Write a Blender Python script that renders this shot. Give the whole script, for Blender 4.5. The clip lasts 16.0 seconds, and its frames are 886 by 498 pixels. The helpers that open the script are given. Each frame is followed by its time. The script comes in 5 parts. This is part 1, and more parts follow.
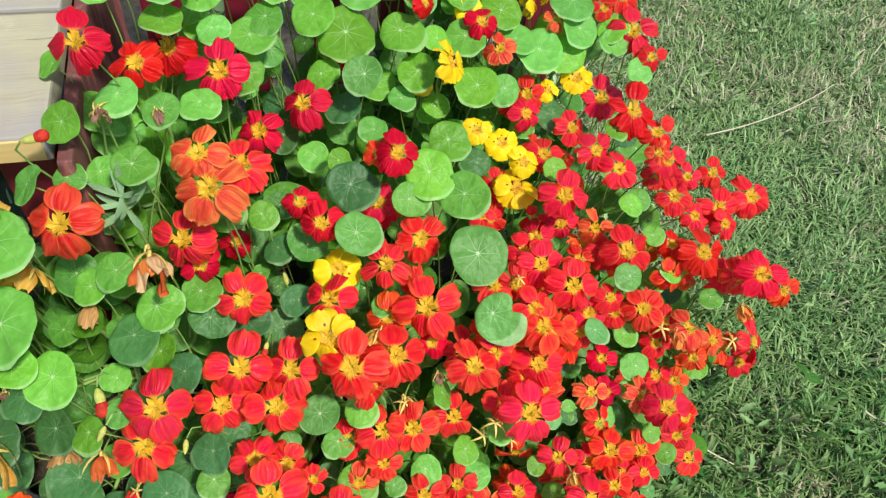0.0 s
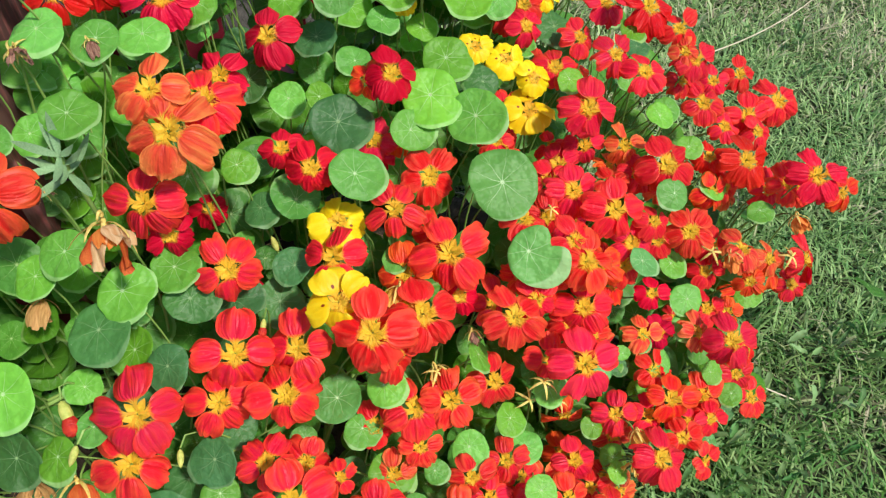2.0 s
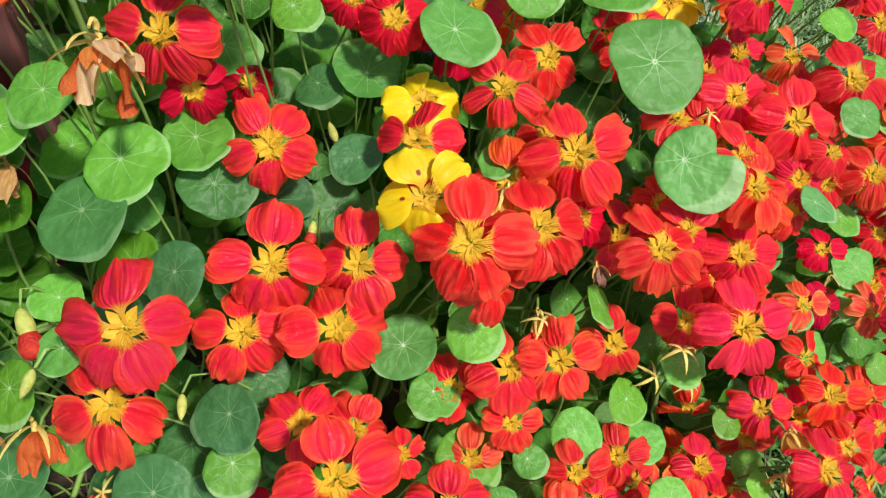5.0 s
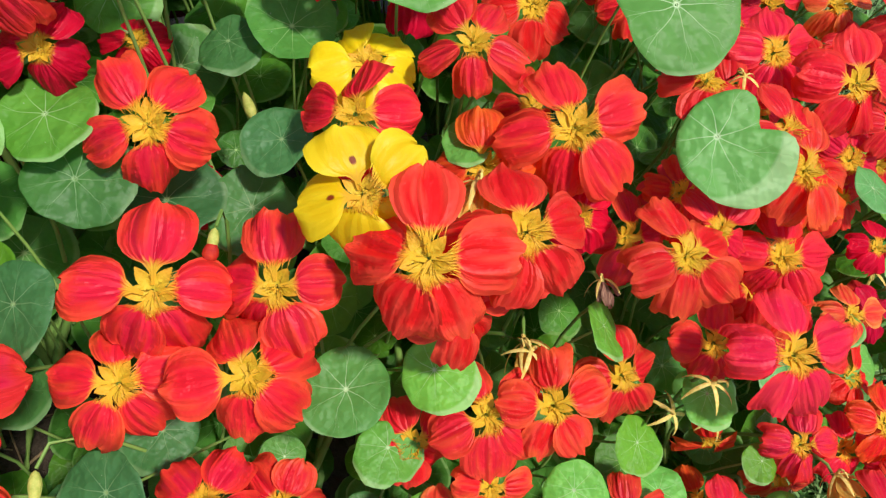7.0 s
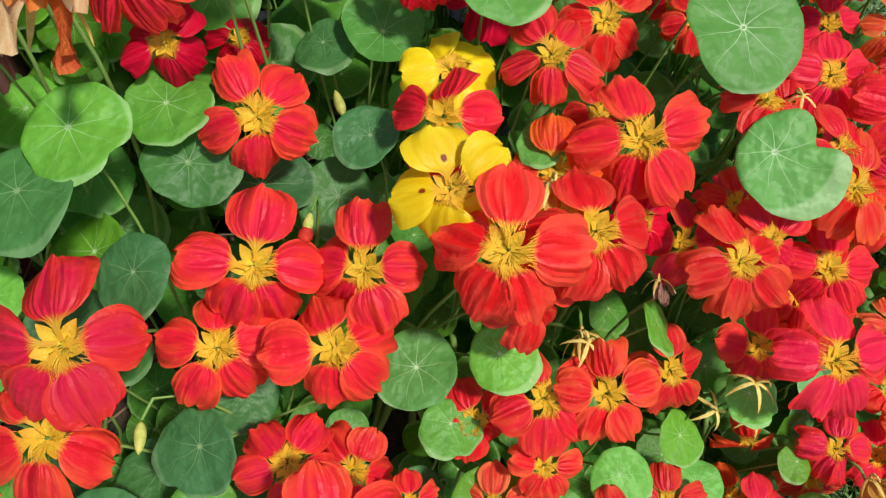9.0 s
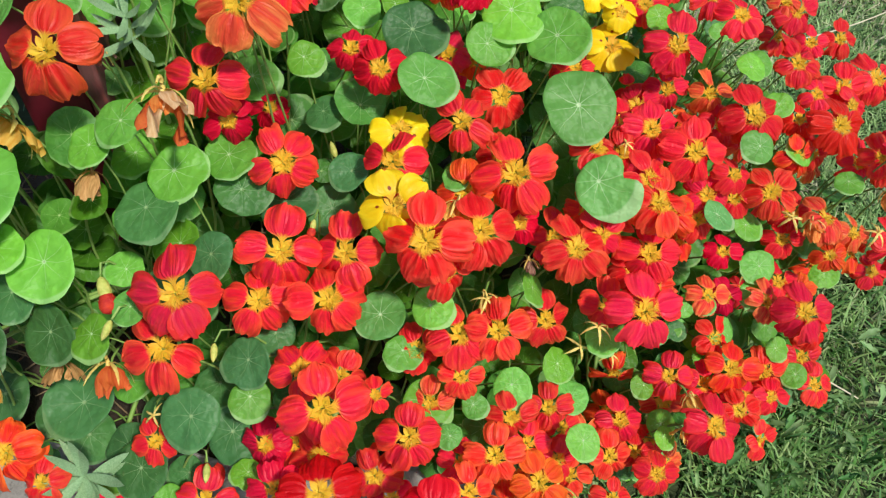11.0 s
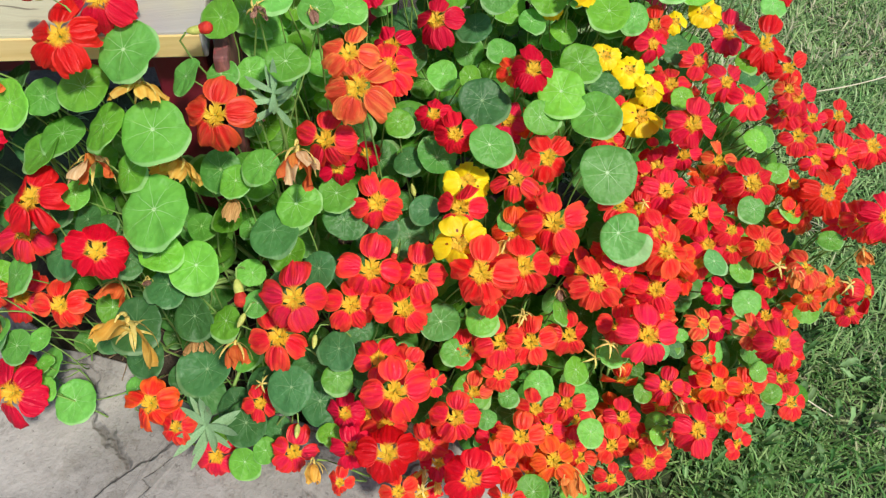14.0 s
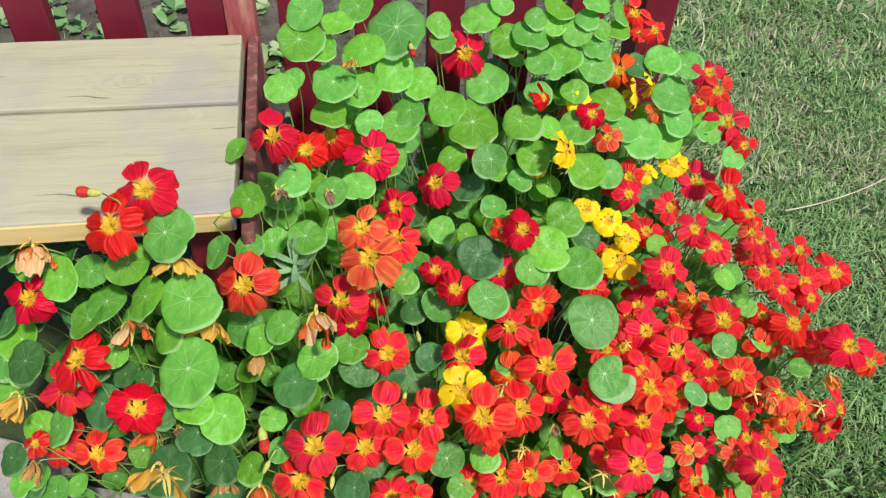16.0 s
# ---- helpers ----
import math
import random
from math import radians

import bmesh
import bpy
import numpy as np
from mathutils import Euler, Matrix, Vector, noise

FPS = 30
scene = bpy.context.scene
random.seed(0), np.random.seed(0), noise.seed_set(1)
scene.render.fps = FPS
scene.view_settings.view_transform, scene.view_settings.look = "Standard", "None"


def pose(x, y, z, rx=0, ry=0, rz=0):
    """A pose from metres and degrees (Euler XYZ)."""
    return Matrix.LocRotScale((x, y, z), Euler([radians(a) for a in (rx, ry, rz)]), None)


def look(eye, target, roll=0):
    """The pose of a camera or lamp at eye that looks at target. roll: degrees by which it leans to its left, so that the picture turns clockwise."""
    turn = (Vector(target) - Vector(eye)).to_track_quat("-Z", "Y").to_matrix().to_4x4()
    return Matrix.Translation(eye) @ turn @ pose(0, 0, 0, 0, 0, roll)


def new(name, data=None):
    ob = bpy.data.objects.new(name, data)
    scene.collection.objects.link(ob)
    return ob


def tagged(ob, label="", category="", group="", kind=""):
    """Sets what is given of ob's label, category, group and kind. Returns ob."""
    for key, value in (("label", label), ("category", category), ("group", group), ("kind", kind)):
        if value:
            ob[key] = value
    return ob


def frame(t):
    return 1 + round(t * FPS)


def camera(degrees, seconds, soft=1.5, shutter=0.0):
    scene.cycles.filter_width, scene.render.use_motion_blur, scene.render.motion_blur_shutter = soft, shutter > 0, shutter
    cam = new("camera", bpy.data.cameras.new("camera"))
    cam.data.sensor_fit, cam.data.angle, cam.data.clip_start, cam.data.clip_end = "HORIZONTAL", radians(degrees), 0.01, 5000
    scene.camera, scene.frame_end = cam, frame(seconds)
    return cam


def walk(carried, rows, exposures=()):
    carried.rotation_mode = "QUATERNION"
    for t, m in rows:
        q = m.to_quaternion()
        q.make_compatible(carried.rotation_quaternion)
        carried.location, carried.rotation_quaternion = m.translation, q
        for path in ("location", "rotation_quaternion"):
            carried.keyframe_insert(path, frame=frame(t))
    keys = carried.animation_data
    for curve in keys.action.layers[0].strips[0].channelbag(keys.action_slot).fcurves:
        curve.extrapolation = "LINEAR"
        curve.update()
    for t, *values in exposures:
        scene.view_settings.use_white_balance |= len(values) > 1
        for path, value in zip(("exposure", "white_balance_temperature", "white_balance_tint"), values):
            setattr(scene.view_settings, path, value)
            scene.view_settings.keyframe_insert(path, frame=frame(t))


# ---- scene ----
cam = camera(59.7, 16.0, soft=1.3)
PATH = [
    (0.0, 0.0007, -0.0026, 0.8655, 36.18, -5.27, 0.21),
    (0.5, 0.0236, -0.0312, 0.8669, 36.34, -5.97, -0.21),
    (1.0, 0.0320, -0.0374, 0.8601, 36.96, -4.86, -2.98),
    (1.5, -0.0038, -0.0036, 0.7929, 36.41, -5.67, -4.27),
    (2.0, -0.0289, 0.0309, 0.7532, 36.08, -2.96, -7.06),
    (2.5, -0.0329, 0.0296, 0.7069, 35.99, -2.86, -6.93),
    (3.0, -0.0566, 0.0280, 0.6347, 37.02, -3.89, -4.36),
    (3.5, -0.0827, 0.0355, 0.6203, 37.59, -4.18, -2.64),
    (4.0, -0.0928, 0.0517, 0.6093, 37.92, -4.72, -2.01),
    (4.5, -0.0868, 0.0607, 0.5980, 38.05, -4.66, -2.25),
    (4.7, -0.0757, 0.0631, 0.5957, 38.00, -4.34, -2.47),
    (6.8, -0.0422, 0.1308, 0.5247, 36.34, -4.92, -3.87),
    (7.0, -0.0428, 0.1380, 0.5202, 36.39, -4.67, -4.26),
    (7.5, -0.0406, 0.1620, 0.5111, 36.30, -4.70, -5.41),
    (8.0, -0.0544, 0.1632, 0.5047, 36.07, -5.89, -4.66),
    (8.2, -0.0629, 0.1594, 0.5085, 35.84, -5.87, -3.61),
    (10.3, -0.0522, 0.0472, 0.6300, 36.41, -3.31, 0.74),
    (10.5, -0.0484, 0.0376, 0.6506, 36.29, -3.27, 0.59),
    (11.0, -0.0341, 0.0024, 0.6977, 35.79, -3.69, 0.14),
    (11.5, -0.0269, -0.0160, 0.7440, 35.65, -3.82, 0.86),
    (12.0, -0.0290, -0.0299, 0.7778, 36.09, -4.04, 3.43),
    (12.5, -0.0106, -0.0362, 0.7992, 36.13, -4.51, 4.44),
    (13.0, -0.0034, -0.0471, 0.8168, 35.20, -4.53, 3.30),
    (13.5, -0.0378, -0.0527, 0.8088, 35.28, -5.06, 5.32),
    (14.0, -0.0565, -0.0537, 0.8416, 33.83, -3.89, 5.30),
    (14.5, -0.0785, -0.0442, 0.8785, 32.29, -2.76, 3.33),
    (15.0, -0.0943, -0.0306, 0.8995, 33.87, -2.25, 1.62),
    (15.5, -0.0891, -0.0297, 0.9173, 36.41, -2.91, 2.17),
    (16.0, -0.0678, -0.0537, 0.9375, 40.21, -3.12, 3.82),
]
walk(cam, [(t, pose(x, y, z, rx, ry, rz)) for t, x, y, z, rx, ry, rz in PATH], exposures=[(0.0, 0.34), (2.5, 0.31), (4.7, 0.27), (6.8, 0.19), (8.2, 0.07), (10.3, 0.13), (12.5, 0.28), (16.0, 0.28)])

# ---------------------------------------------------------------- light
SUN_ELEV, SUN_AZ = 60.0, 138.0          # azimuth: degrees from +y, clockwise seen from above
world = bpy.data.worlds.new("sky")
scene.world = world
world.use_nodes = True
wn = world.node_tree.nodes
sky = wn.new("ShaderNodeTexSky")
sky.sky_type = "NISHITA"
sky.sun_disc = False
sky.sun_elevation = radians(SUN_ELEV)
sky.sun_rotation = radians(SUN_AZ)
wn["Background"].inputs["Strength"].default_value = 0.13
world.node_tree.links.new(sky.outputs[0], wn["Background"].inputs["Color"])
sun = new("sun", bpy.data.lights.new("sun", "SUN"))
sun.data.energy = 4.0
sun.data.angle = radians(5.0)
sun.data.color = (1.0, 0.95, 0.87)
_sd = Vector((math.sin(radians(SUN_AZ)) * math.cos(radians(SUN_ELEV)), math.cos(radians(SUN_AZ)) * math.cos(radians(SUN_ELEV)), math.sin(radians(SUN_ELEV))))
sun.matrix_world = look(_sd * 6, (0, 0, 0))


# ---------------------------------------------------------------- node helpers
class Mat:
    """A principled material with short calls for the nodes that feed it."""

    def __init__(self, name, rough=0.6, spec=0.5):
        self.m = bpy.data.materials.new(name)
        self.m.use_nodes = True
        self.t = self.m.node_tree
        self.b = self.t.nodes["Principled BSDF"]
        self.b.inputs["Roughness"].default_value = rough
        self.b.inputs["Specular IOR Level"].default_value = spec
        self.tc = self.t.nodes.new("ShaderNodeTexCoord")
        self.oi = self.t.nodes.new("ShaderNodeObjectInfo")

    def link(self, a, b):
        self.t.links.new(a, b)

    def put(self, sock, v):
        if isinstance(v, (int, float)):
            sock.default_value = v
        elif isinstance(v, tuple):
            sock.default_value = (*v, 1.0) if len(v) == 3 and sock.type == "RGBA" else v
        else:
            self.link(v, sock)

    def math(self, op, a, b=0.0, c=0.0, clamp=False):
        n = self.t.nodes.new("ShaderNodeMath")
        n.operation = op
        n.use_clamp = clamp
        for s, v in zip(n.inputs, (a, b, c)):
            self.put(s, v)
        return n.outputs[0]

    def noise(self, scale, detail=3.0, rough=0.55, vec=None, dist=0.0):
        n = self.t.nodes.new("ShaderNodeTexNoise")
        n.inputs["Scale"].default_value = scale
        n.inputs["Detail"].default_value = detail
        n.inputs["Roughness"].default_value = rough
        n.inputs["Distortion"].default_value = dist
        self.link(vec if vec is not None else self.tc.outputs["Object"], n.inputs["Vector"])
        return n.outputs["Fac"]

    def scaled(self, vec, x, y, z):
        n = self.t.nodes.new("ShaderNodeVectorMath")
        n.operation = "MULTIPLY"
        self.link(vec, n.inputs[0])
        n.inputs[1].default_value = (x, y, z)
        return n.outputs[0]

    def ramp(self, fac, *stops):
        n = self.t.nodes.new("ShaderNodeValToRGB")
        e = n.color_ramp.elements
        while len(e) < len(stops):
            e.new(0.5)
        for el, (p, c) in zip(e, stops):
            el.position, el.color = p, (*c, 1.0)
        self.link(fac, n.inputs[0])
        return n.outputs[0]

    def mix(self, fac, a, b, mode="MIX"):
        n = self.t.nodes.new("ShaderNodeMix")
        n.data_type = "RGBA"
        n.blend_type = mode
        self.put(n.inputs[0], fac)
        self.put(n.inputs[6], a)
        self.put(n.inputs[7], b)
        return n.outputs[2]

    def map(self, v, a, b, c=0.0, d=1.0):
        n = self.t.nodes.new("ShaderNodeMapRange")
        self.link(v, n.inputs[0])
        for i, q in enumerate((a, b, c, d)):
            self.put(n.inputs[i + 1], q)
        return n.outputs[0]

    def hsv(self, col, h=0.5, s=1.0, v=1.0):
        n = self.t.nodes.new("ShaderNodeHueSaturation")
        self.put(n.inputs["Hue"], h)
        self.put(n.inputs["Saturation"], s)
        self.put(n.inputs["Value"], v)
        self.put(n.inputs["Color"], col)
        return n.outputs[0]

    def color(self, v):
        self.put(self.b.inputs["Base Color"], v)
        return self

    def bump(self, h, strength=0.3, distance=0.002):
        n = self.t.nodes.new("ShaderNodeBump")
        n.inputs["Strength"].default_value = strength
        n.inputs["Distance"].default_value = distance
        self.link(h, n.inputs["Height"])
        self.link(n.outputs[0], self.b.inputs["Normal"])
        return self

    def thin(self, col, share):
        """Light that shines through a thin leaf or petal."""
        tr = self.t.nodes.new("ShaderNodeBsdfTranslucent")
        self.put(tr.inputs["Color"], col)
        mx = self.t.nodes.new("ShaderNodeMixShader")
        mx.inputs[0].default_value = share
        out = self.t.nodes["Material Output"]
        self.link(self.b.outputs[0], mx.inputs[1])
        self.link(tr.outputs[0], mx.inputs[2])
        self.link(mx.outputs[0], out.inputs["Surface"])
        return self

    def xyz(self, vec=None):
        n = self.t.nodes.new("ShaderNodeSeparateXYZ")
        self.link(vec if vec is not None else self.tc.outputs["Object"], n.inputs[0])
        return n.outputs

    @property
    def rnd(self):
        return self.oi.outputs["Random"]


# ---------------------------------------------------------------- materials
def leaf_material(name, deep, bright, vein, share=0.3, joined=False):
    """Round leaf: pale spot and pale rays from it, mottled green between. joined: many leaves in one mesh, each with its own flat map."""
    m = Mat(name, rough=0.5, spec=0.32)
    if joined:
        one = m.t.nodes.new("ShaderNodeNewGeometry").outputs["Random Per Island"]
        flat = m.t.nodes.new("ShaderNodeVectorMath")
        flat.operation = "MULTIPLY_ADD"
        m.link(m.tc.outputs["UV"], flat.inputs[0])
        flat.inputs[1].default_value = (3.0, 3.0, 0.0)
        flat.inputs[2].default_value = (-1.5, -1.5, 0.0)
        vec = flat.outputs[0]
    else:
        one = m.rnd
        vec = m.tc.outputs["Object"]
    o = m.xyz(vec)
    r = m.math("SQRT", m.math("ADD", m.math("MULTIPLY", o[0], o[0]), m.math("MULTIPLY", o[1], o[1])))
    ang = m.math("ARCTAN2", o[1], o[0])
    shift = m.math("MULTIPLY", one, 40.0)
    moved = m.t.nodes.new("ShaderNodeVectorMath")
    moved.operation = "ADD"
    m.link(vec, moved.inputs[0])
    m.link(shift, moved.inputs[1])
    wob = m.math("MULTIPLY", m.math("SUBTRACT", m.noise(1.3, 2.0, 0.5, moved.outputs[0]), 0.5), 0.5)
    turn = m.math("MULTIPLY", m.math("ADD", ang, wob), 9.0 / (2 * math.pi))
    off = m.math("ABSOLUTE", m.math("SUBTRACT", m.math("FRACT", turn), 0.5))
    wide = m.map(r, 0.0, 1.0, 0.014, 0.006)
    line = m.map(m.math("DIVIDE", m.math("MULTIPLY", off, r), wide), 0.35, 1.15, 1.0, 0.0)
    line = m.math("MULTIPLY", line, m.map(r, 0.10, 1.0, 0.60, 0.10))
    fork = m.math("ABSOLUTE", m.math("SUBTRACT", off, m.math("MULTIPLY", m.math("SUBTRACT", r, 0.52), 0.55)))
    fork = m.math("MULTIPLY", m.map(m.math("MULTIPLY", fork, r), 0.002, 0.008, 1.0, 0.0), m.map(r, 0.50, 0.56, 0.0, 1.0))
    line = m.math("MAXIMUM", line, m.math("MULTIPLY", fork, m.map(r, 0.55, 1.0, 0.20, 0.04)), clamp=True)
    spot = m.map(r, 0.03, 0.075, 0.95, 0.0)
    pale = m.math("MAXIMUM", line, spot, clamp=True)
    mott = m.noise(2.2, 4.0, 0.6, vec)
    base = m.mix(m.map(mott, 0.15, 0.9), deep, bright)
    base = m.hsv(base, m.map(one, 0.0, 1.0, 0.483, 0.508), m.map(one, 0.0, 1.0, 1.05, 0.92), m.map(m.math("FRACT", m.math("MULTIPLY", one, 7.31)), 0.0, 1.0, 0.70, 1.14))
    stain = m.noise(3.4, 5.0, 0.7, moved.outputs[0])
    base = m.mix(m.map(stain, 0.62, 0.80, 0.0, 0.06), base, m.hsv(base, 0.475, 0.8, 1.5))
    speck = m.noise(17.0, 2.0, 0.5, moved.outputs[0])
    base = m.mix(m.map(speck, 0.74, 0.78, 0.0, 0.55), base, (0.50, 0.60, 0.42))
    rim = m.math("MULTIPLY", m.map(r, 0.99, 1.05), 0.3)
    base = m.mix(rim, base, vein)
    col = m.mix(pale, base, vein)
    h = m.math("ADD", m.math("MULTIPLY", pale, -0.35), m.math("MULTIPLY", m.noise(2.4, 2.0, 0.45, moved.outputs[0]), 0.7))
    m.color(col).bump(h, 0.18, 0.05).thin(m.hsv(col, 0.49, 1.15, 1.45), share)
    return m.m


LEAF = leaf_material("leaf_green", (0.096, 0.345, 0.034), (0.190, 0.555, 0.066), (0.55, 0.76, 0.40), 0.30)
# Blue-green leaves; its dark colour also stands in for shade on low leaves.
LEAF_DARK = leaf_material("leaf_blue_green_and_shaded", (0.036, 0.140, 0.034), (0.070, 0.225, 0.058), (0.30, 0.46, 0.22), 0.24)
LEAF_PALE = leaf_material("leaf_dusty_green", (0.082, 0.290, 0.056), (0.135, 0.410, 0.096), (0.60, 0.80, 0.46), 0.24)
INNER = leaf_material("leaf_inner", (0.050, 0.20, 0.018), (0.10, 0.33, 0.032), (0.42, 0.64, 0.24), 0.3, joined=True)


def petal_material(name, body, edge, streak, stripes=0.6, share=0.3, guide=0.0):
    """Petal with its flat map: u across from -1 to 1, v from claw to tip. Magenta-red heart, lighter margin, dark nerves fanning from the claw."""
    m = Mat(name, rough=0.46, spec=0.24)
    o = m.xyz()
    uv = m.xyz(m.tc.outputs["UV"])
    u = m.math("SUBTRACT", m.math("MULTIPLY", uv[0], 2.0), 1.0)
    v = uv[1]
    shift = m.math("MULTIPLY", m.rnd, 9.0)
    comb = m.t.nodes.new("ShaderNodeCombineXYZ")
    m.link(m.math("MULTIPLY", u, 2.4), comb.inputs[0])
    m.link(m.math("MULTIPLY", v, 0.55), comb.inputs[1])
    m.link(shift, comb.inputs[2])
    coarse = m.noise(1.3, 1.0, 0.5, comb.outputs[0])
    fine = m.noise(4.2, 2.0, 0.5, comb.outputs[0])
    free = m.t.nodes.new("ShaderNodeCombineXYZ")
    m.link(m.math("MULTIPLY", u, 1.0), free.inputs[0])
    m.link(m.math("MULTIPLY", v, 1.4), free.inputs[1])
    m.link(shift, free.inputs[2])
    blotch = m.noise(1.5, 3.0, 0.6, free.outputs[0])
    reach = m.math("ADD", v, m.math("MULTIPLY", m.math("SUBTRACT", fine, 0.5), 0.9))
    along = m.map(reach, -0.05, 1.0 if stripes > 1.05 else 0.78, 1.0, 0.0)
    lines = m.math("ADD", m.map(coarse, 0.52, 0.68, 0.0, 0.55), m.map(fine, 0.53, 0.65, 0.0, 0.58))
    lines = m.math("MULTIPLY", m.math("MULTIPLY", lines, along), stripes, clamp=True)
    margin = m.math("MAXIMUM", m.math("ABSOLUTE", u), m.map(v, 0.62 if stripes > 1.25 else 0.35, 1.05))
    margin = m.math("ADD", margin, m.math("MULTIPLY", m.math("SUBTRACT", blotch, 0.5), 0.9))
    pick = m.math("FRACT", m.math("MULTIPLY", m.rnd, 5.7))
    rim = m.math("MULTIPLY", m.map(margin, 0.45, 1.0), m.map(pick, 0.0, 1.0, 0.65, 1.0))
    pale = m.math("MULTIPLY", m.map(coarse, 0.50, 0.34, 0.0, 0.45), m.map(v, 0.1, 0.5, 0.0, 1.0))
    rim = m.math("MAXIMUM", rim, pale, clamp=True)
    col = m.mix(rim, body, edge)
    col = m.mix(lines, col, streak)
    claw = m.map(m.math("ADD", o[1], m.math("MULTIPLY", m.math("SUBTRACT", fine, 0.5), 0.20)), 0.25, 0.345, 1.0, 0.0)
    col = m.mix(claw, col, (0.80, 0.47, 0.035))
    if guide:
        away = m.math("SQRT", m.math("ADD", m.math("POWER", m.math("SUBTRACT", o[1], 0.47), 2.0), m.math("POWER", m.math("MULTIPLY", o[0], 1.9), 2.0)))
        col = m.mix(m.map(m.math("ADD", away, m.math("MULTIPLY", fine, 0.05)), 0.07, 0.10, guide, 0.0), col, (0.22, 0.012, 0.006))
    tint = m.xyz(m.oi.outputs["Color"])
    col = m.hsv(col, m.map(tint[0], 0.0, 1.0, 0.493, 0.506), 1.0, m.math("MULTIPLY", m.map(tint[1], 0.0, 1.0, 0.86, 1.12), m.map(m.rnd, 0.0, 1.0, 0.95, 1.05)))
    relief = m.math("ADD", m.math("MULTIPLY", m.math("SUBTRACT", 1.0, coarse), m.map(v, 0.0, 1.0, 1.3, 0.4)), m.math("ADD", m.math("MULTIPLY", fine, -0.10), m.math("MULTIPLY", blotch, 0.25)))
    m.color(col).bump(relief, 0.12 if stripes < 0.2 else 0.33, 0.08).thin(m.hsv(col, 0.5, 1.05, 1.2), share)
    return m.m


PETAL = {
    "R": petal_material("petal_flame", (0.79, 0.016, 0.030), (0.89, 0.118, 0.036), (0.52, 0.004, 0.018), 0.9),
    "S": petal_material("petal_scarlet", (0.75, 0.012, 0.034), (0.85, 0.066, 0.036), (0.54, 0.004, 0.020), 0.8),
    "S2": petal_material("petal_dark_scarlet", (0.66, 0.006, 0.022), (0.76, 0.020, 0.022), (0.44, 0.002, 0.018), 0.7),
    "C": petal_material("petal_crimson", (0.66, 0.002, 0.032), (0.74, 0.006, 0.034), (0.46, 0.001, 0.026), 0.5),
    "C2": petal_material("petal_deep_red", (0.62, 0.004, 0.018), (0.70, 0.010, 0.018), (0.46, 0.003, 0.014), 0.7),
    "O": petal_material("petal_orange_striped", (0.82, 0.060, 0.034), (0.92, 0.33, 0.08), (0.58, 0.010, 0.020), 1.3),
    "O2": petal_material("petal_coral", (0.82, 0.050, 0.018), (0.90, 0.19, 0.022), (0.56, 0.012, 0.012), 1.0),
    "O3": petal_material("petal_tangerine", (0.82, 0.075, 0.012), (0.86, 0.10, 0.014), (0.74, 0.045, 0.010), 0.5),
    "Y": petal_material("petal_yellow", (0.84, 0.58, 0.006), (0.90, 0.72, 0.02), (0.80, 0.44, 0.006), 0.12, 0.24),
    "YG": petal_material("petal_yellow_spotted", (0.84, 0.58, 0.006), (0.90, 0.72, 0.02), (0.80, 0.44, 0.006), 0.12, 0.24, 0.95),
}


def plain_material(name, a, b, scale, rough=0.6, share=0.0, bump=0.3, dist=0.002, vary=0.15, streaks=False):
    m = Mat(name, rough=rough, spec=0.3)
    vec = m.scaled(m.tc.outputs["Object"], 2.2, 0.6, 0.22) if streaks else None
    c = m.mix(m.map(m.noise(scale, 4.0, 0.6, vec), 0.3, 0.7), a, b)
    c = m.hsv(c, 0.5, 1.0, m.map(m.rnd, 0.0, 1.0, 1.0 - vary, 1.0 + vary))
    m.color(c).bump(m.noise(scale * 4, 3.0), bump, dist)
    if share:
        m.thin(c, share)
    return m.m




def heart_material():
    """Sepals and throat: greenish deep inside, clear yellow outwards, thin darker nerves."""
    m = Mat("flower_heart", rough=0.5, spec=0.3)
    o = m.xyz()
    r = m.math("SQRT", m.math("ADD", m.math("MULTIPLY", o[0], o[0]), m.math("MULTIPLY", o[1], o[1])))
    wave = m.noise(9.0, 3.0, 0.6)
    c = m.mix(m.map(m.math("ADD", wave, m.math("MULTIPLY", m.rnd, 0.25)), 0.35, 0.85), (0.62, 0.38, 0.014), (0.84, 0.60, 0.050))
    c = m.mix(m.map(m.math("ADD", r, m.math("MULTIPLY", wave, 0.05)), 0.03, 0.11, 0.6, 0.0), c, (0.46, 0.46, 0.035))
    c = m.mix(m.map(m.noise(30.0, 2.0, 0.5), 0.58, 0.68, 0.0, 0.35), c, (0.66, 0.30, 0.012))
    c = m.mix(m.map(m.math("ADD", r, m.math("MULTIPLY", wave, 0.16)), 0.22, 0.38, 0.0, 0.7), c, (0.76, 0.30, 0.020))
    m.color(c).bump(m.noise(26.0, 3.0), 0.25, 0.03).thin(c, 0.22)
    return m.m


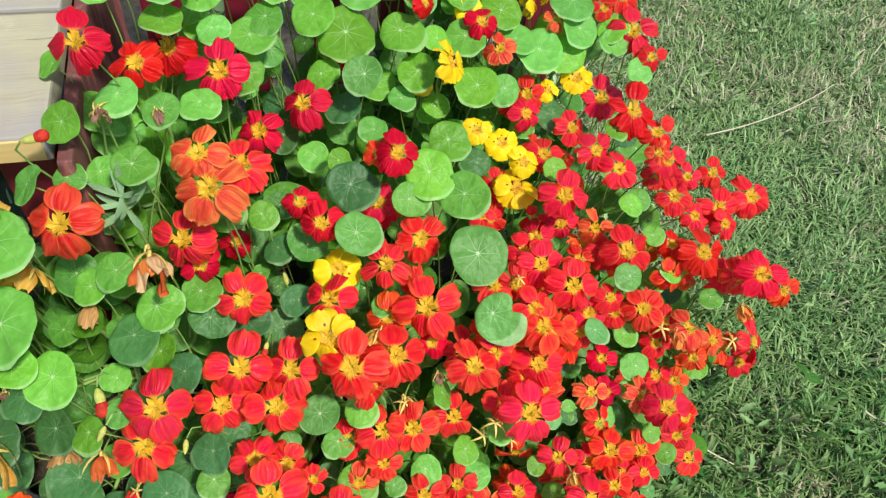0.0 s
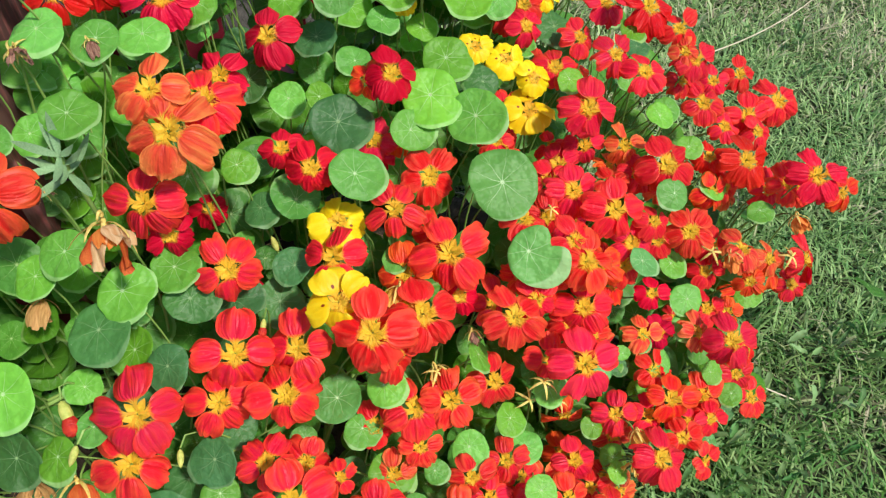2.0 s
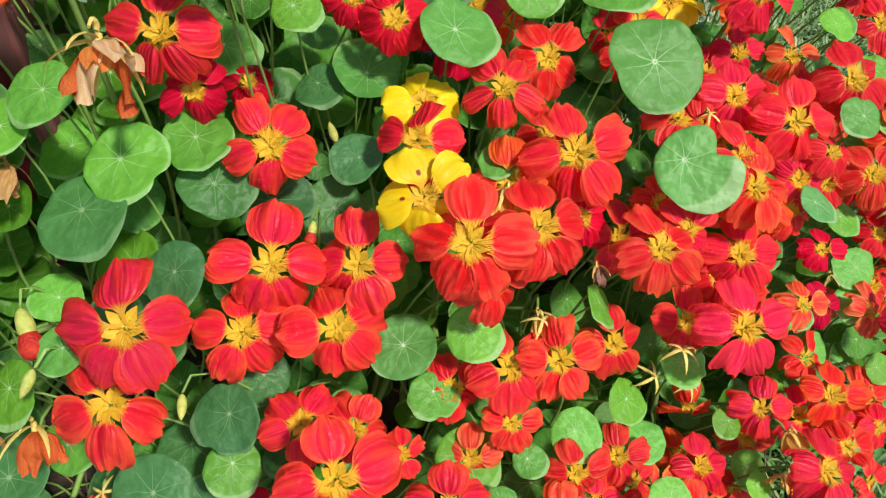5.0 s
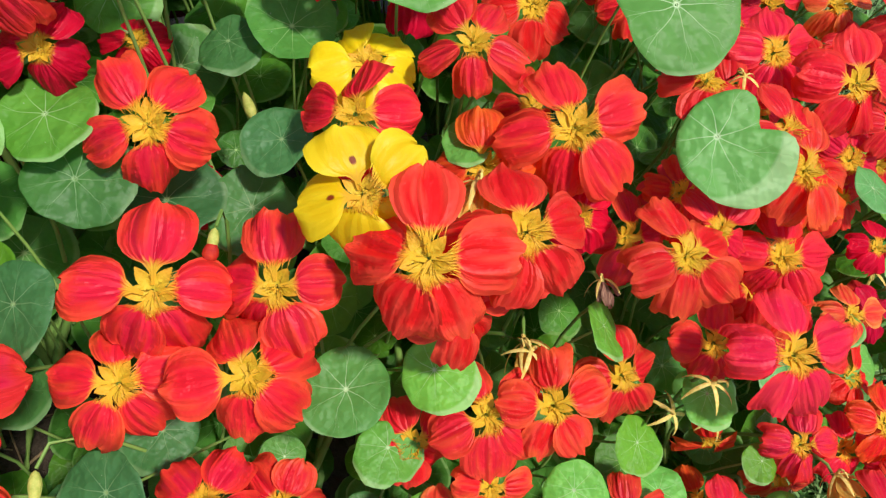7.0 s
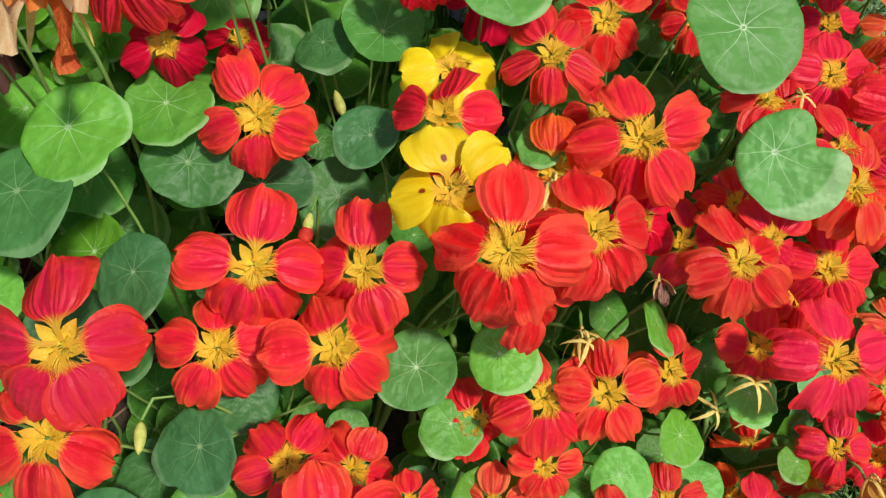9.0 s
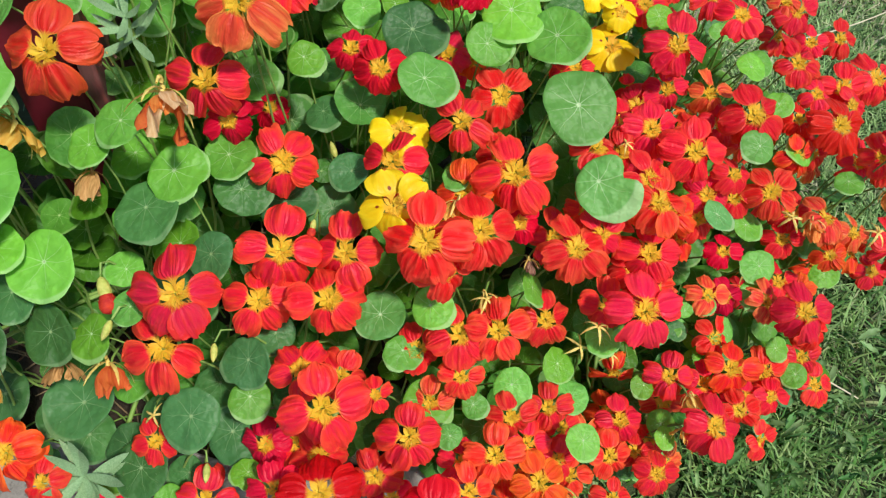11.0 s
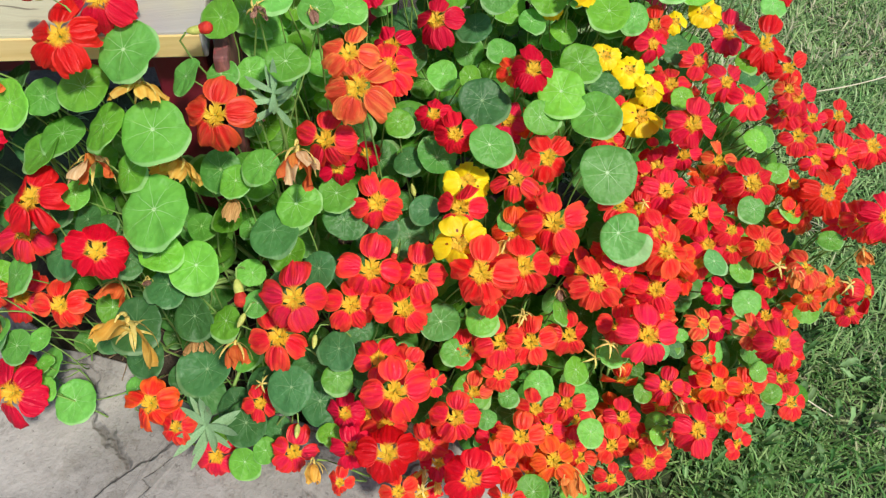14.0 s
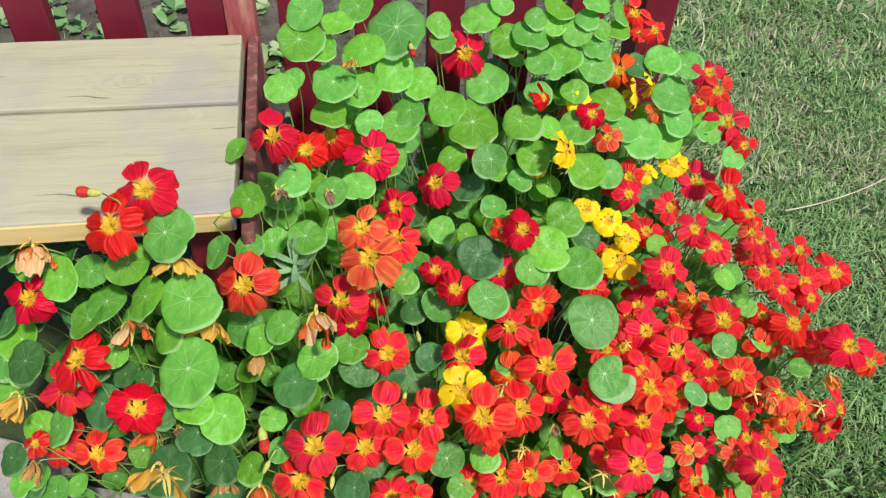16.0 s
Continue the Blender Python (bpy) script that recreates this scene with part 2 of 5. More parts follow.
HEART = heart_material()
SEPAL_PALE = plain_material("sepal_pale", (0.66, 0.48, 0.08), (0.82, 0.68, 0.24), 9.0, 0.5, 0.2, 0.2, 0.03)
STEM = plain_material("stem_green", (0.13, 0.27, 0.045), (0.28, 0.42, 0.11), 18.0, 0.5, 0.12)
BUD_GREEN = plain_material("bud_calyx", (0.34, 0.42, 0.07), (0.62, 0.60, 0.16), 6.0, 0.5, 0.15, 0.2, 0.03)
WITHER = {
    "W": plain_material("withered_tan", (0.70, 0.36, 0.13), (0.92, 0.70, 0.40), 9.0, 0.65, 0.42, 0.3, 0.02, streaks=True),
    "D": plain_material("withered_brown", (0.42, 0.20, 0.06), (0.74, 0.44, 0.17), 8.0, 0.75, 0.35, 0.35, 0.02, streaks=True),
    "WY": plain_material("withered_amber", (0.78, 0.36, 0.04), (0.86, 0.58, 0.13), 6.0, 0.6, 0.4, 0.3, 0.02, streaks=True),
    "WR": plain_material("withered_rust", (0.60, 0.07, 0.016), (0.76, 0.20, 0.04), 6.0, 0.6, 0.3, 0.3, 0.02, streaks=True),
    "WO": plain_material("withered_orange", (0.74, 0.15, 0.02), (0.86, 0.36, 0.08), 6.0, 0.6, 0.3, 0.3, 0.02, streaks=True),
    "B": plain_material("dried_bud", (0.24, 0.085, 0.065), (0.58, 0.34, 0.22), 9.0, 0.8, 0.2, 0.6, 0.04, streaks=True),
}
BUD_RED = plain_material("bud_tip_red", (0.42, 0.010, 0.016), (0.64, 0.05, 0.018), 5.0, 0.5, 0.2, 0.3, 0.03)
WEED = plain_material("weed_leaf", (0.15, 0.29, 0.12), (0.27, 0.42, 0.22), 30.0, 0.6, 0.15)


def wood_material(name="pale_wood", knot=None):
    """Weathered plank along x: soft grain, grey smudges, short dark dashes; knot: where the grain turns round a knot."""
    m = Mat(name, rough=0.6, spec=0.3)
    swirl = m.t.nodes.new("ShaderNodeTexNoise")
    swirl.inputs["Scale"].default_value = 11.0
    swirl.inputs["Detail"].default_value = 2.0
    m.link(m.tc.outputs["Object"], swirl.inputs["Vector"])
    bent = m.t.nodes.new("ShaderNodeVectorMath")
    bent.operation = "ADD"
    m.link(m.tc.outputs["Object"], bent.inputs[0])
    m.link(m.scaled(swirl.outputs["Color"], 0.0, 0.026, 0.0), bent.inputs[1])
    v = m.scaled(bent.outputs[0], 4.0, 30.0, 26.0)
    g = m.noise(1.6, 6.0, 0.62, v, 0.6)
    if knot:
        o = m.xyz(bent.outputs[0])
        kx = m.math("MULTIPLY", m.math("SUBTRACT", o[0], knot[0]), 0.62)
        ky = m.math("SUBTRACT", o[1], knot[1])
        far = m.math("SQRT", m.math("ADD", m.math("MULTIPLY", kx, kx), m.math("MULTIPLY", ky, ky)))
        rings = m.math("SINE", m.math("MULTIPLY", m.math("ADD", far, m.math("MULTIPLY", m.noise(30.0, 3.0, 0.6), 0.016)), 620.0))
        near = m.map(far, 0.008, 0.040, 1.0, 0.0)
        g = m.math("ADD", g, m.math("MULTIPLY", m.math("MULTIPLY", rings, near), 0.22))
    v2 = m.scaled(bent.outputs[0], 8.0, 190.0, 130.0)
    f = m.noise(1.0, 4.0, 0.6, v2, 0.3)
    c = m.ramp(g, (0.25, (0.310, 0.288, 0.190)), (0.42, (0.378, 0.358, 0.235)), (0.6, (0.402, 0.384, 0.255)), (0.8, (0.350, 0.338, 0.262)))
    c = m.mix(m.map(f, 0.57, 0.76, 0.0, 0.34), c, (0.24, 0.20, 0.14))
    crack = m.noise(1.0, 5.0, 0.6, m.scaled(bent.outputs[0], 9.0, 150.0, 75.0), 0.5)
    c = m.mix(m.map(crack, 0.655, 0.70, 0.0, 0.75), c, (0.10, 0.08, 0.055))
    grey = m.noise(5.0, 4.0, 0.6)
    c = m.mix(m.map(grey, 0.46, 0.64, 0.0, 0.85), c, (0.295, 0.288, 0.285))
    paint = m.noise(9.0, 5.0, 0.7)
    c = m.mix(m.map(paint, 0.6, 0.72, 0.0, 0.5), c, (0.56, 0.54, 0.46))
    m.color(c).bump(m.math("SUBTRACT", m.math("ADD", f, m.math("MULTIPLY", g, 0.4)), m.map(crack, 0.64, 0.70)), 0.3, 0.003)
    return m.m


def raw_wood_material():
    m = Mat("fresh_sawn_wood", rough=0.6, spec=0.25)
    v = m.scaled(m.tc.outputs["Object"], 3.0, 40.0, 60.0)
    g = m.noise(1.4, 5.0, 0.6, v, 0.4)
    m.color(m.ramp(g, (0.3, (0.55, 0.38, 0.14)), (0.7, (0.70, 0.54, 0.25)))).bump(g, 0.3, 0.002)
    return m.m


def red_paint_material():
    m = Mat("red_paint", rough=0.5, spec=0.4)
    n = m.noise(18.0, 4.0, 0.6)
    c = m.mix(m.map(n, 0.3, 0.75), (0.12, 0.006, 0.016), (0.18, 0.012, 0.026))
    wear = m.noise(40.0, 5.0, 0.7)
    c = m.mix(m.map(wear, 0.66, 0.74, 0.0, 0.6), c, (0.42, 0.22, 0.19))
    v = m.scaled(m.tc.outputs["Object"], 30.0, 30.0, 3.0)
    m.color(c).bump(m.noise(2.0, 4.0, 0.6, v), 0.3, 0.002)
    return m.m


def worn_paint_material(name="worn_red_paint", old=0.0):
    """Faded red paint; old: how far the paint has gone, down to grey-brown wood."""
    m = Mat(name, rough=0.7, spec=0.25)
    v = m.scaled(m.tc.outputs["Object"], 40.0, 40.0, 9.0)
    n = m.noise(1.5, 5.0, 0.65, v)
    c = m.ramp(n, (0.3, (0.22, 0.03, 0.035)), (0.5, (0.36, 0.10, 0.09)), (0.68, (0.48, 0.24, 0.20)))
    c = m.mix(m.math("MULTIPLY", m.map(m.noise(2.6, 4.0, 0.6, v), 0.3, 0.5), old), c, (0.115, 0.052, 0.048))
    m.color(c).bump(n, 0.4, 0.002)
    return m.m


def concrete_material():
    m = Mat("concrete", rough=0.85, spec=0.2)
    big = m.noise(3.5, 5.0, 0.6)
    fine = m.noise(90.0, 4.0, 0.7)
    c = m.ramp(big, (0.3, (0.155, 0.143, 0.128)), (0.5, (0.225, 0.210, 0.190)), (0.72, (0.315, 0.298, 0.272)))
    c = m.mix(m.map(fine, 0.52, 0.72, 0.0, 0.55), c, (0.085, 0.076, 0.067))
    c = m.mix(m.map(m.noise(38.0, 5.0, 0.7), 0.56, 0.72, 0.0, 0.35), c, (0.31, 0.295, 0.27))
    c = m.mix(m.map(m.noise(7.0, 6.0, 0.72, None, 0.8), 0.50, 0.66, 0.0, 0.5), c, (0.40, 0.375, 0.335))
    c = m.mix(m.map(m.noise(26.0, 5.0, 0.75, None, 0.5), 0.58, 0.68, 0.0, 0.6), c, (0.13, 0.115, 0.095))
    pit = m.noise(150.0, 3.0, 0.6)
    c = m.mix(m.map(pit, 0.64, 0.70, 0.0, 0.6), c, (0.08, 0.07, 0.06))
    moss = m.noise(11.0, 5.0, 0.7)
    c = m.mix(m.map(moss, 0.58, 0.74, 0.0, 0.55), c, (0.095, 0.08, 0.052))
    warp = m.t.nodes.new("ShaderNodeVectorMath")
    warp.operation = "ADD"
    m.link(m.tc.outputs["Object"], warp.inputs[0])
    wob = m.t.nodes.new("ShaderNodeTexNoise")
    wob.inputs["Scale"].default_value = 14.0
    wob.inputs["Detail"].default_value = 4.0
    m.link(m.tc.outputs["Object"], wob.inputs["Vector"])
    m.link(m.scaled(wob.outputs["Color"], 0.09, 0.09, 0.0), warp.inputs[1])
    vor = m.t.nodes.new("ShaderNodeTexVoronoi")
    vor.feature = "DISTANCE_TO_EDGE"
    vor.inputs["Scale"].default_value = 6.5
    m.link(warp.outputs[0], vor.inputs["Vector"])
    crack = m.math("MULTIPLY", m.map(vor.outputs["Distance"], 0.004, 0.022, 1.0, 0.0), m.map(m.noise(5.0, 2.0), 0.46, 0.6))
    c = m.mix(m.math("MULTIPLY", crack, 0.5), c, (0.06, 0.052, 0.043))
    h = m.math("SUBTRACT", m.math("ADD", m.math("MULTIPLY", fine, 0.5), big), crack)
    m.color(c).bump(m.math("ADD", h, m.math("MULTIPLY", m.noise(16.0, 6.0, 0.7), 1.2)), 0.6, 0.009)
    return m.m


def soil_material(name="soil", a=(0.028, 0.021, 0.015), b=(0.085, 0.064, 0.045)):
    m = Mat(name, rough=0.95, spec=0.15)
    n = m.noise(24.0, 6.0, 0.7)
    m.color(m.mix(m.map(n, 0.3, 0.7), a, b)).bump(m.noise(60.0, 5.0, 0.7), 0.8, 0.012)
    return m.m


def lawn_floor_material():
    m = Mat("lawn_floor", rough=0.95, spec=0.15)
    n = m.noise(5.0, 5.0, 0.65)
    f = m.noise(120.0, 4.0, 0.7)
    c = m.ramp(n, (0.3, (0.032, 0.042, 0.018)), (0.5, (0.055, 0.078, 0.032)), (0.7, (0.105, 0.11, 0.065)))
    c = m.mix(m.map(f, 0.45, 0.7, 0.0, 0.6), c, (0.04, 0.05, 0.02))
    m.color(c).bump(f, 0.8, 0.01)
    return m.m


def blade_material(name, a, b, dry):
    """Grass blades; dry ones gather in patches, more of them further out on the lawn."""
    m = Mat(name, rough=0.5, spec=0.25)
    g = m.t.nodes.new("ShaderNodeNewGeometry").outputs["Random Per Island"]
    c = m.mix(g, a, b)
    patch = m.noise(4.5, 4.0, 0.6)
    far = m.map(m.xyz()[1], 0.35, 0.95, 0.0, 0.10)
    pick = m.math("ADD", m.math("MULTIPLY", m.math("FRACT", m.math("MULTIPLY", g, 13.7)), 0.5), m.math("MULTIPLY", patch, 0.7))
    c = m.mix(m.map(m.math("ADD", pick, far), 0.79, 0.92), c, dry)
    c = m.mix(m.map(m.noise(2.2, 3.0), 0.4, 0.7, 0.0, 0.45), c, m.hsv(c, 0.485, 1.1, 0.75))
    # Deeper, darker green towards low y, the border broken by noise.
    near_deep = m.map(m.math("ADD", m.xyz()[1], m.math("MULTIPLY", m.noise(3.0, 3.0), 0.5)), 0.45, 1.0, 1.0, 0.0)
    c = m.mix(near_deep, c, m.hsv(c, 0.505, 1.15, 0.74))
    c = m.hsv(c, m.map(m.math("FRACT", m.math("MULTIPLY", g, 47.3)), 0.0, 1.0, 0.485, 0.515), 1.0, m.map(m.math("FRACT", m.math("MULTIPLY", g, 31.7)), 0.0, 1.0, 0.62, 1.38))
    m.color(c).thin(c, 0.3)
    return m.m


WOOD, KNOTTY, RAW, RED, CONCRETE = wood_material(), wood_material("pale_knotty_wood", (0.5155, -0.0055)), raw_wood_material(), red_paint_material(), concrete_material()
WORN = worn_paint_material()
WORN_OLD = worn_paint_material("worn_brown_red_paint", 0.9)
SOIL, LAWN = soil_material(), lawn_floor_material()
EARTH = soil_material("earth", (0.052, 0.046, 0.036), (0.145, 0.13, 0.105))
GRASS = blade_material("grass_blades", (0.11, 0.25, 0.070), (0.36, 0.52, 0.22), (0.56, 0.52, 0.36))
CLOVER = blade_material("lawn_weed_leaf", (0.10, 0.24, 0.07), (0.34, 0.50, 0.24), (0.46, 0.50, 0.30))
DEAD = plain_material("dead_stalk", (0.13, 0.085, 0.045), (0.34, 0.24, 0.13), 30.0, 0.8)
STRAW = plain_material("dry_straw", (0.46, 0.40, 0.27), (0.62, 0.56, 0.40), 30.0, 0.7)


# ---------------------------------------------------------------- mesh helpers
def mesh_of(name, verts, faces, mats, face_mats=None, smooth=True):
    me = bpy.data.meshes.new(name)
    me.from_pydata(verts, [], faces)
    for mt in mats:
        me.materials.append(mt)
    if face_mats is not None:
        me.polygons.foreach_set("material_index", face_mats)
    me.polygons.foreach_set("use_smooth", [smooth] * len(me.polygons))
    me.update()
    return me


def part(name, bm, material, parent, label=""):
    """Links a bmesh, or a ready mesh, as one mesh object under a thing or a part."""
    if isinstance(bm, bmesh.types.BMesh):
        me = bpy.data.meshes.new(name)
        bm.to_mesh(me)
        bm.free()
        me.materials.append(material)
    else:
        me = bm
    ob = new(name, me)
    ob.parent = parent
    if label:
        tagged(ob, label)
    return ob


def board(lx, ly, lz, bev=0.003, warp=0.0, cuts=0):
    """A sawn board with eased edges, its middle at the origin."""
    bm = bmesh.new()
    bmesh.ops.create_cube(bm, size=1.0)
    bmesh.ops.scale(bm, vec=(lx, ly, lz), verts=bm.verts)
    bmesh.ops.bevel(bm, geom=list(bm.edges), offset=bev, segments=2, affect="EDGES", profile=0.6)
    if cuts:
        long_edges = [e for e in bm.edges if abs((e.verts[0].co - e.verts[1].co).normalized()[max(range(3), key=lambda i: (lx, ly, lz)[i])]) > 0.99]
        bmesh.ops.subdivide_edges(bm, edges=long_edges, cuts=cuts)
    if warp:
        for v in bm.verts:
            v.co += Vector((noise.noise(v.co * 9), noise.noise(v.co * 9 + Vector((5, 1, 2))), noise.noise(v.co * 7 + Vector((1, 7, 3))))) * warp
    return bm


def tube(verts, faces, path, r0, r1, n=5):
    """Adds a tapering tube along a path to lists of points and faces."""
    base = len(verts)
    for i, p in enumerate(path):
        a = path[max(i - 1, 0)]
        b = path[min(i + 1, len(path) - 1)]
        d = (b - a).normalized()
        s = d.orthogonal().normalized()
        q = d.cross(s)
        r = r0 + (r1 - r0) * i / (len(path) - 1)
        for k in range(n):
            w = 2 * math.pi * k / n
            verts.append(p + (s * math.cos(w) + q * math.sin(w)) * r)
    for i in range(len(path) - 1):
        for k in range(n):
            faces.append((base + i * n + k, base + i * n + (k + 1) % n, base + (i + 1) * n + (k + 1) % n, base + (i + 1) * n + k))


def bez(a, b, c, d, n):
    out = []
    for i in range(n + 1):
        t = i / n
        u = 1 - t
        out.append(a * u**3 + b * 3 * u * u * t + c * 3 * u * t * t + d * t**3)
    return out


def facing(n, up, twist=0.0):
    """Turn whose z is n and whose y leans towards up, then twisted about n."""
    z = n.normalized()
    x = up.cross(z).normalized()
    y = z.cross(x)
    m = Matrix((x, y, z)).transposed()
    return m @ Matrix.Rotation(radians(twist), 3, "Z")


# ---------------------------------------------------------------- ground
def ground():
    bm = bmesh.new()
    xs = [-400, -60, -12, -4] + [-2 + 0.1 * i for i in range(46)] + [5, 12, 60, 400]
    ys = [-400, -60, -12, -4] + [-1.5 + 0.1 * i for i in range(46)] + [5, 12, 60, 400]
    grid = [[bm.verts.new((x, y, -0.004 + 0.012 * noise.noise(Vector((x * 3, y * 3, 0))))) for x in xs] for y in ys]
    for j in range(len(ys) - 1):
        for i in range(len(xs) - 1):
            bm.faces.new((grid[j][i], grid[j][i + 1], grid[j + 1][i + 1], grid[j + 1][i]))
    me = bpy.data.meshes.new("ground")
    bm.to_mesh(me)
    bm.free()
    me.materials.append(LAWN)
    ob = new("ground", me)
    tagged(ob, "lawn ground of short green grass with dry patches", "ground", kind="structure")
    return ob


ground()


def slab():
    """Worn concrete slab with an uneven edge, in pieces parted by cracks."""
    rnd = random.Random(4)
    top, bot = 0.064, -0.05
    # outlines of the cracked pieces, sharing their jagged edges
    def jag(a, b, n, amp):
        pts = []
        for i in range(n + 1):
            t = i / n
            p = Vector(a).lerp(Vector(b), t)
            if 0 < i < n:
                p += Vector((rnd.uniform(-amp, amp), rnd.uniform(-amp, amp)))
            pts.append(p)
        return pts
    A, B, C, D = (-2.0, -1.2), (0.10, -1.2), (0.085, 0.24), (-2.0, 0.62)
    P, Q = (-0.27, 0.235), (-0.56, 0.335)
    S = (-0.50, -1.2)
    U, V = (-0.37, 0.05), (-2.0, -0.25)
    right = jag(B, C, 24, 0.012)
    back1 = jag(C, P, 10, 0.012)
    crack1 = jag(P, U, 14, 0.010)
    crack2 = jag(U, S, 24, 0.012)
    crack3 = jag(U, V, 26, 0.014)
    back2 = jag(P, Q, 8, 0.01) + jag(Q, D, 20, 0.01)[1:]
    pieces = [right[:-1] + back1[:-1] + crack1[:-1] + crack2[:-1] + [Vector(S)],
              [Vector(S)] + crack2[::-1][1:-1] + crack3[:-1] + [Vector(V), Vector(A)],
              crack3[::-1][:-1] + crack1[::-1][:-1] + back2[:-1] + [Vector(D)]]
    base = new("concrete_slab")
    tagged(base, "weathered grey concrete slab with cracks", "paving", kind="structure")
    for k, loop in enumerate(pieces):
        cx = sum((p for p in loop), Vector((0, 0))) / len(loop)
        bm = bmesh.new()
        vt = []
        for p in loop:
            q = p + (cx - p).normalized() * 0.0004
            vt.append(bm.verts.new((q.x, q.y, top + rnd.uniform(-0.001, 0.001))))
        f = bm.faces.new(vt)
        if f.normal.z < 0:
            f.normal_flip()
        ex = bmesh.ops.extrude_face_region(bm, geom=[f])
        f.normal_update()
        for v in vt:
            v.co.z = bot
        bmesh.ops.recalc_face_normals(bm, faces=bm.faces)
        rim = [e for e in bm.edges if all(v.co.z > top - 0.01 for v in e.verts)]
        bmesh.ops.bevel(bm, geom=rim, offset=0.0014, segments=1, affect="EDGES")
        ob = part("slab_piece", bm, CONCRETE, base)
        ob.location.z = (0.0, -0.0015, -0.003)[k]


slab()


# ---------------------------------------------------------------- bench
YAW = 11.8
BENCH = Matrix.Translation((-0.256, 0.400, 0.0)) @ Matrix.Rotation(radians(YAW), 4, "Z")   # x along the seat to the plants, y to the back, from the seat's front corner


def bench():
    thing = new("bench")
    thing.matrix_world = BENCH
    tagged(thing, "red painted wooden bench with a pale weathered plank seat", "bench")
    ln = 1.25

    def put(name, lx, ly, lz, x, y, z, mat, label="", turn=None, cuts=0, warp=0.0006):
        ob = part(name, board(lx, ly, lz, 0.003, warp, cuts), mat, thing, label)
        ob.matrix_basis = Matrix.Translation((x, y, z)) @ (turn or Matrix())
        return ob

    for y0, w, name in ((0.0, 0.146, "seat_plank"), (0.1525, 0.114, "seat_plank")):
        p = put(name, ln, w, 0.026, -ln / 2, y0 + w / 2, 0.417, KNOTTY if y0 else WOOD, "pale weathered plank with worn white paint", cuts=40, warp=0.0012)
        if y0 == 0.0:
            e = part("sawn_edge", board(ln - 0.008, 0.0025, 0.021, 0.0008), RAW, p, "bare yellow sawn edge of the plank")
            e.location = (0, -w / 2 - 0.0006, -0.0005)
    put("apron", ln - 0.05, 0.02, 0.05, -ln / 2, 0.055, 0.377, RED)
    put("apron", ln - 0.05, 0.02, 0.05, -ln / 2, 0.24, 0.377, RED)
    for x in (-0.03, -ln + 0.03):
        put("leg", 0.045, 0.045, 0.41, x, 0.045, 0.199, RED)
    lean = Matrix.Rotation(radians(-6.0), 4, "X")
    for x in (-0.002, -ln + 0.03):
        put("back_post", 0.032, 0.045, 0.74, x, 0.312, 0.42, WORN, "faded pink-red post with worn paint", turn=lean)
    s = -0.0365
    n = 0
    while s > -ln + 0.06:
        put("back_slat", 0.043, 0.02, 0.60, s, 0.312, 0.50, RED, turn=lean)
        s -= 0.0945
        n += 1
    put("top_rail", ln, 0.024, 0.07, -ln / 2, 0.352, 0.80, RED, turn=lean)
    return thing


bench()


def planter():
    """The slatted bay beside the bench that the plants grow in."""
    thing = new("planter")
    thing.matrix_world = BENCH
    tagged(thing, "red painted slatted wooden planter bay joined beside the bench", "planter")
    lean = Matrix.Rotation(radians(-6.0), 4, "X")

    def put(name, lx, ly, lz, x, y, z, turn=None, mat=RED, label=""):
        ob = part(name, board(lx, ly, lz, 0.003, 0.0008, 6), mat, thing, label)
        ob.matrix_basis = Matrix.Translation((x, y, z)) @ (turn or Matrix())

    put("side_board", 0.012, 0.30, 0.355, 0.0105, 0.135, 0.238, mat=WORN_OLD, label="brown-red board with worn paint")
    for i in range(5):
        put("back_slat", 0.043, 0.02, 0.60, 0.062 + 0.0855 * i, 0.312, 0.50 - 0.002 * i, lean)
    put("corner_post", 0.042, 0.045, 0.66, 0.492, 0.305, 0.39, lean)
    put("bottom_rail", 0.44, 0.02, 0.06, 0.25, 0.29, 0.12)


planter()


def soil_heap():
    bm = bmesh.new()
    n, m = 34, 12
    rows = []
    for j in range(m + 1):
        r = j / m
        row = []
        for i in range(n):
            a = 2 * math.pi * i / n
            x = -0.13 + math.cos(a) * r * 0.44
            y = 0.45 + math.sin(a) * r * 0.25
            z = 0.10 * (1 - r * r) - 0.02 * (r > 0.98) + 0.012 * noise.noise(Vector((x * 14, y * 14, 0)))
            row.append(bm.verts.new((x, y, z)))
        rows.append(row)
    for j in range(m):
        for i in range(n):
            if j == 0:
                continue
            bm.faces.new((rows[j][i], rows[j + 1][i], rows[j + 1][(i + 1) % n], rows[j][(i + 1) % n]))
    bm.faces.new(rows[1])
    for v in rows[0]:
        bm.verts.remove(v)
    bmesh.ops.recalc_face_normals(bm, faces=bm.faces)
    me = bpy.data.meshes.new("soil")
    bm.to_mesh(me)
    bm.free()
    me.materials.append(SOIL)
    tagged(new("soil", me), "dark crumbly soil heaped under the flowers", "soil", kind="structure")


soil_heap()


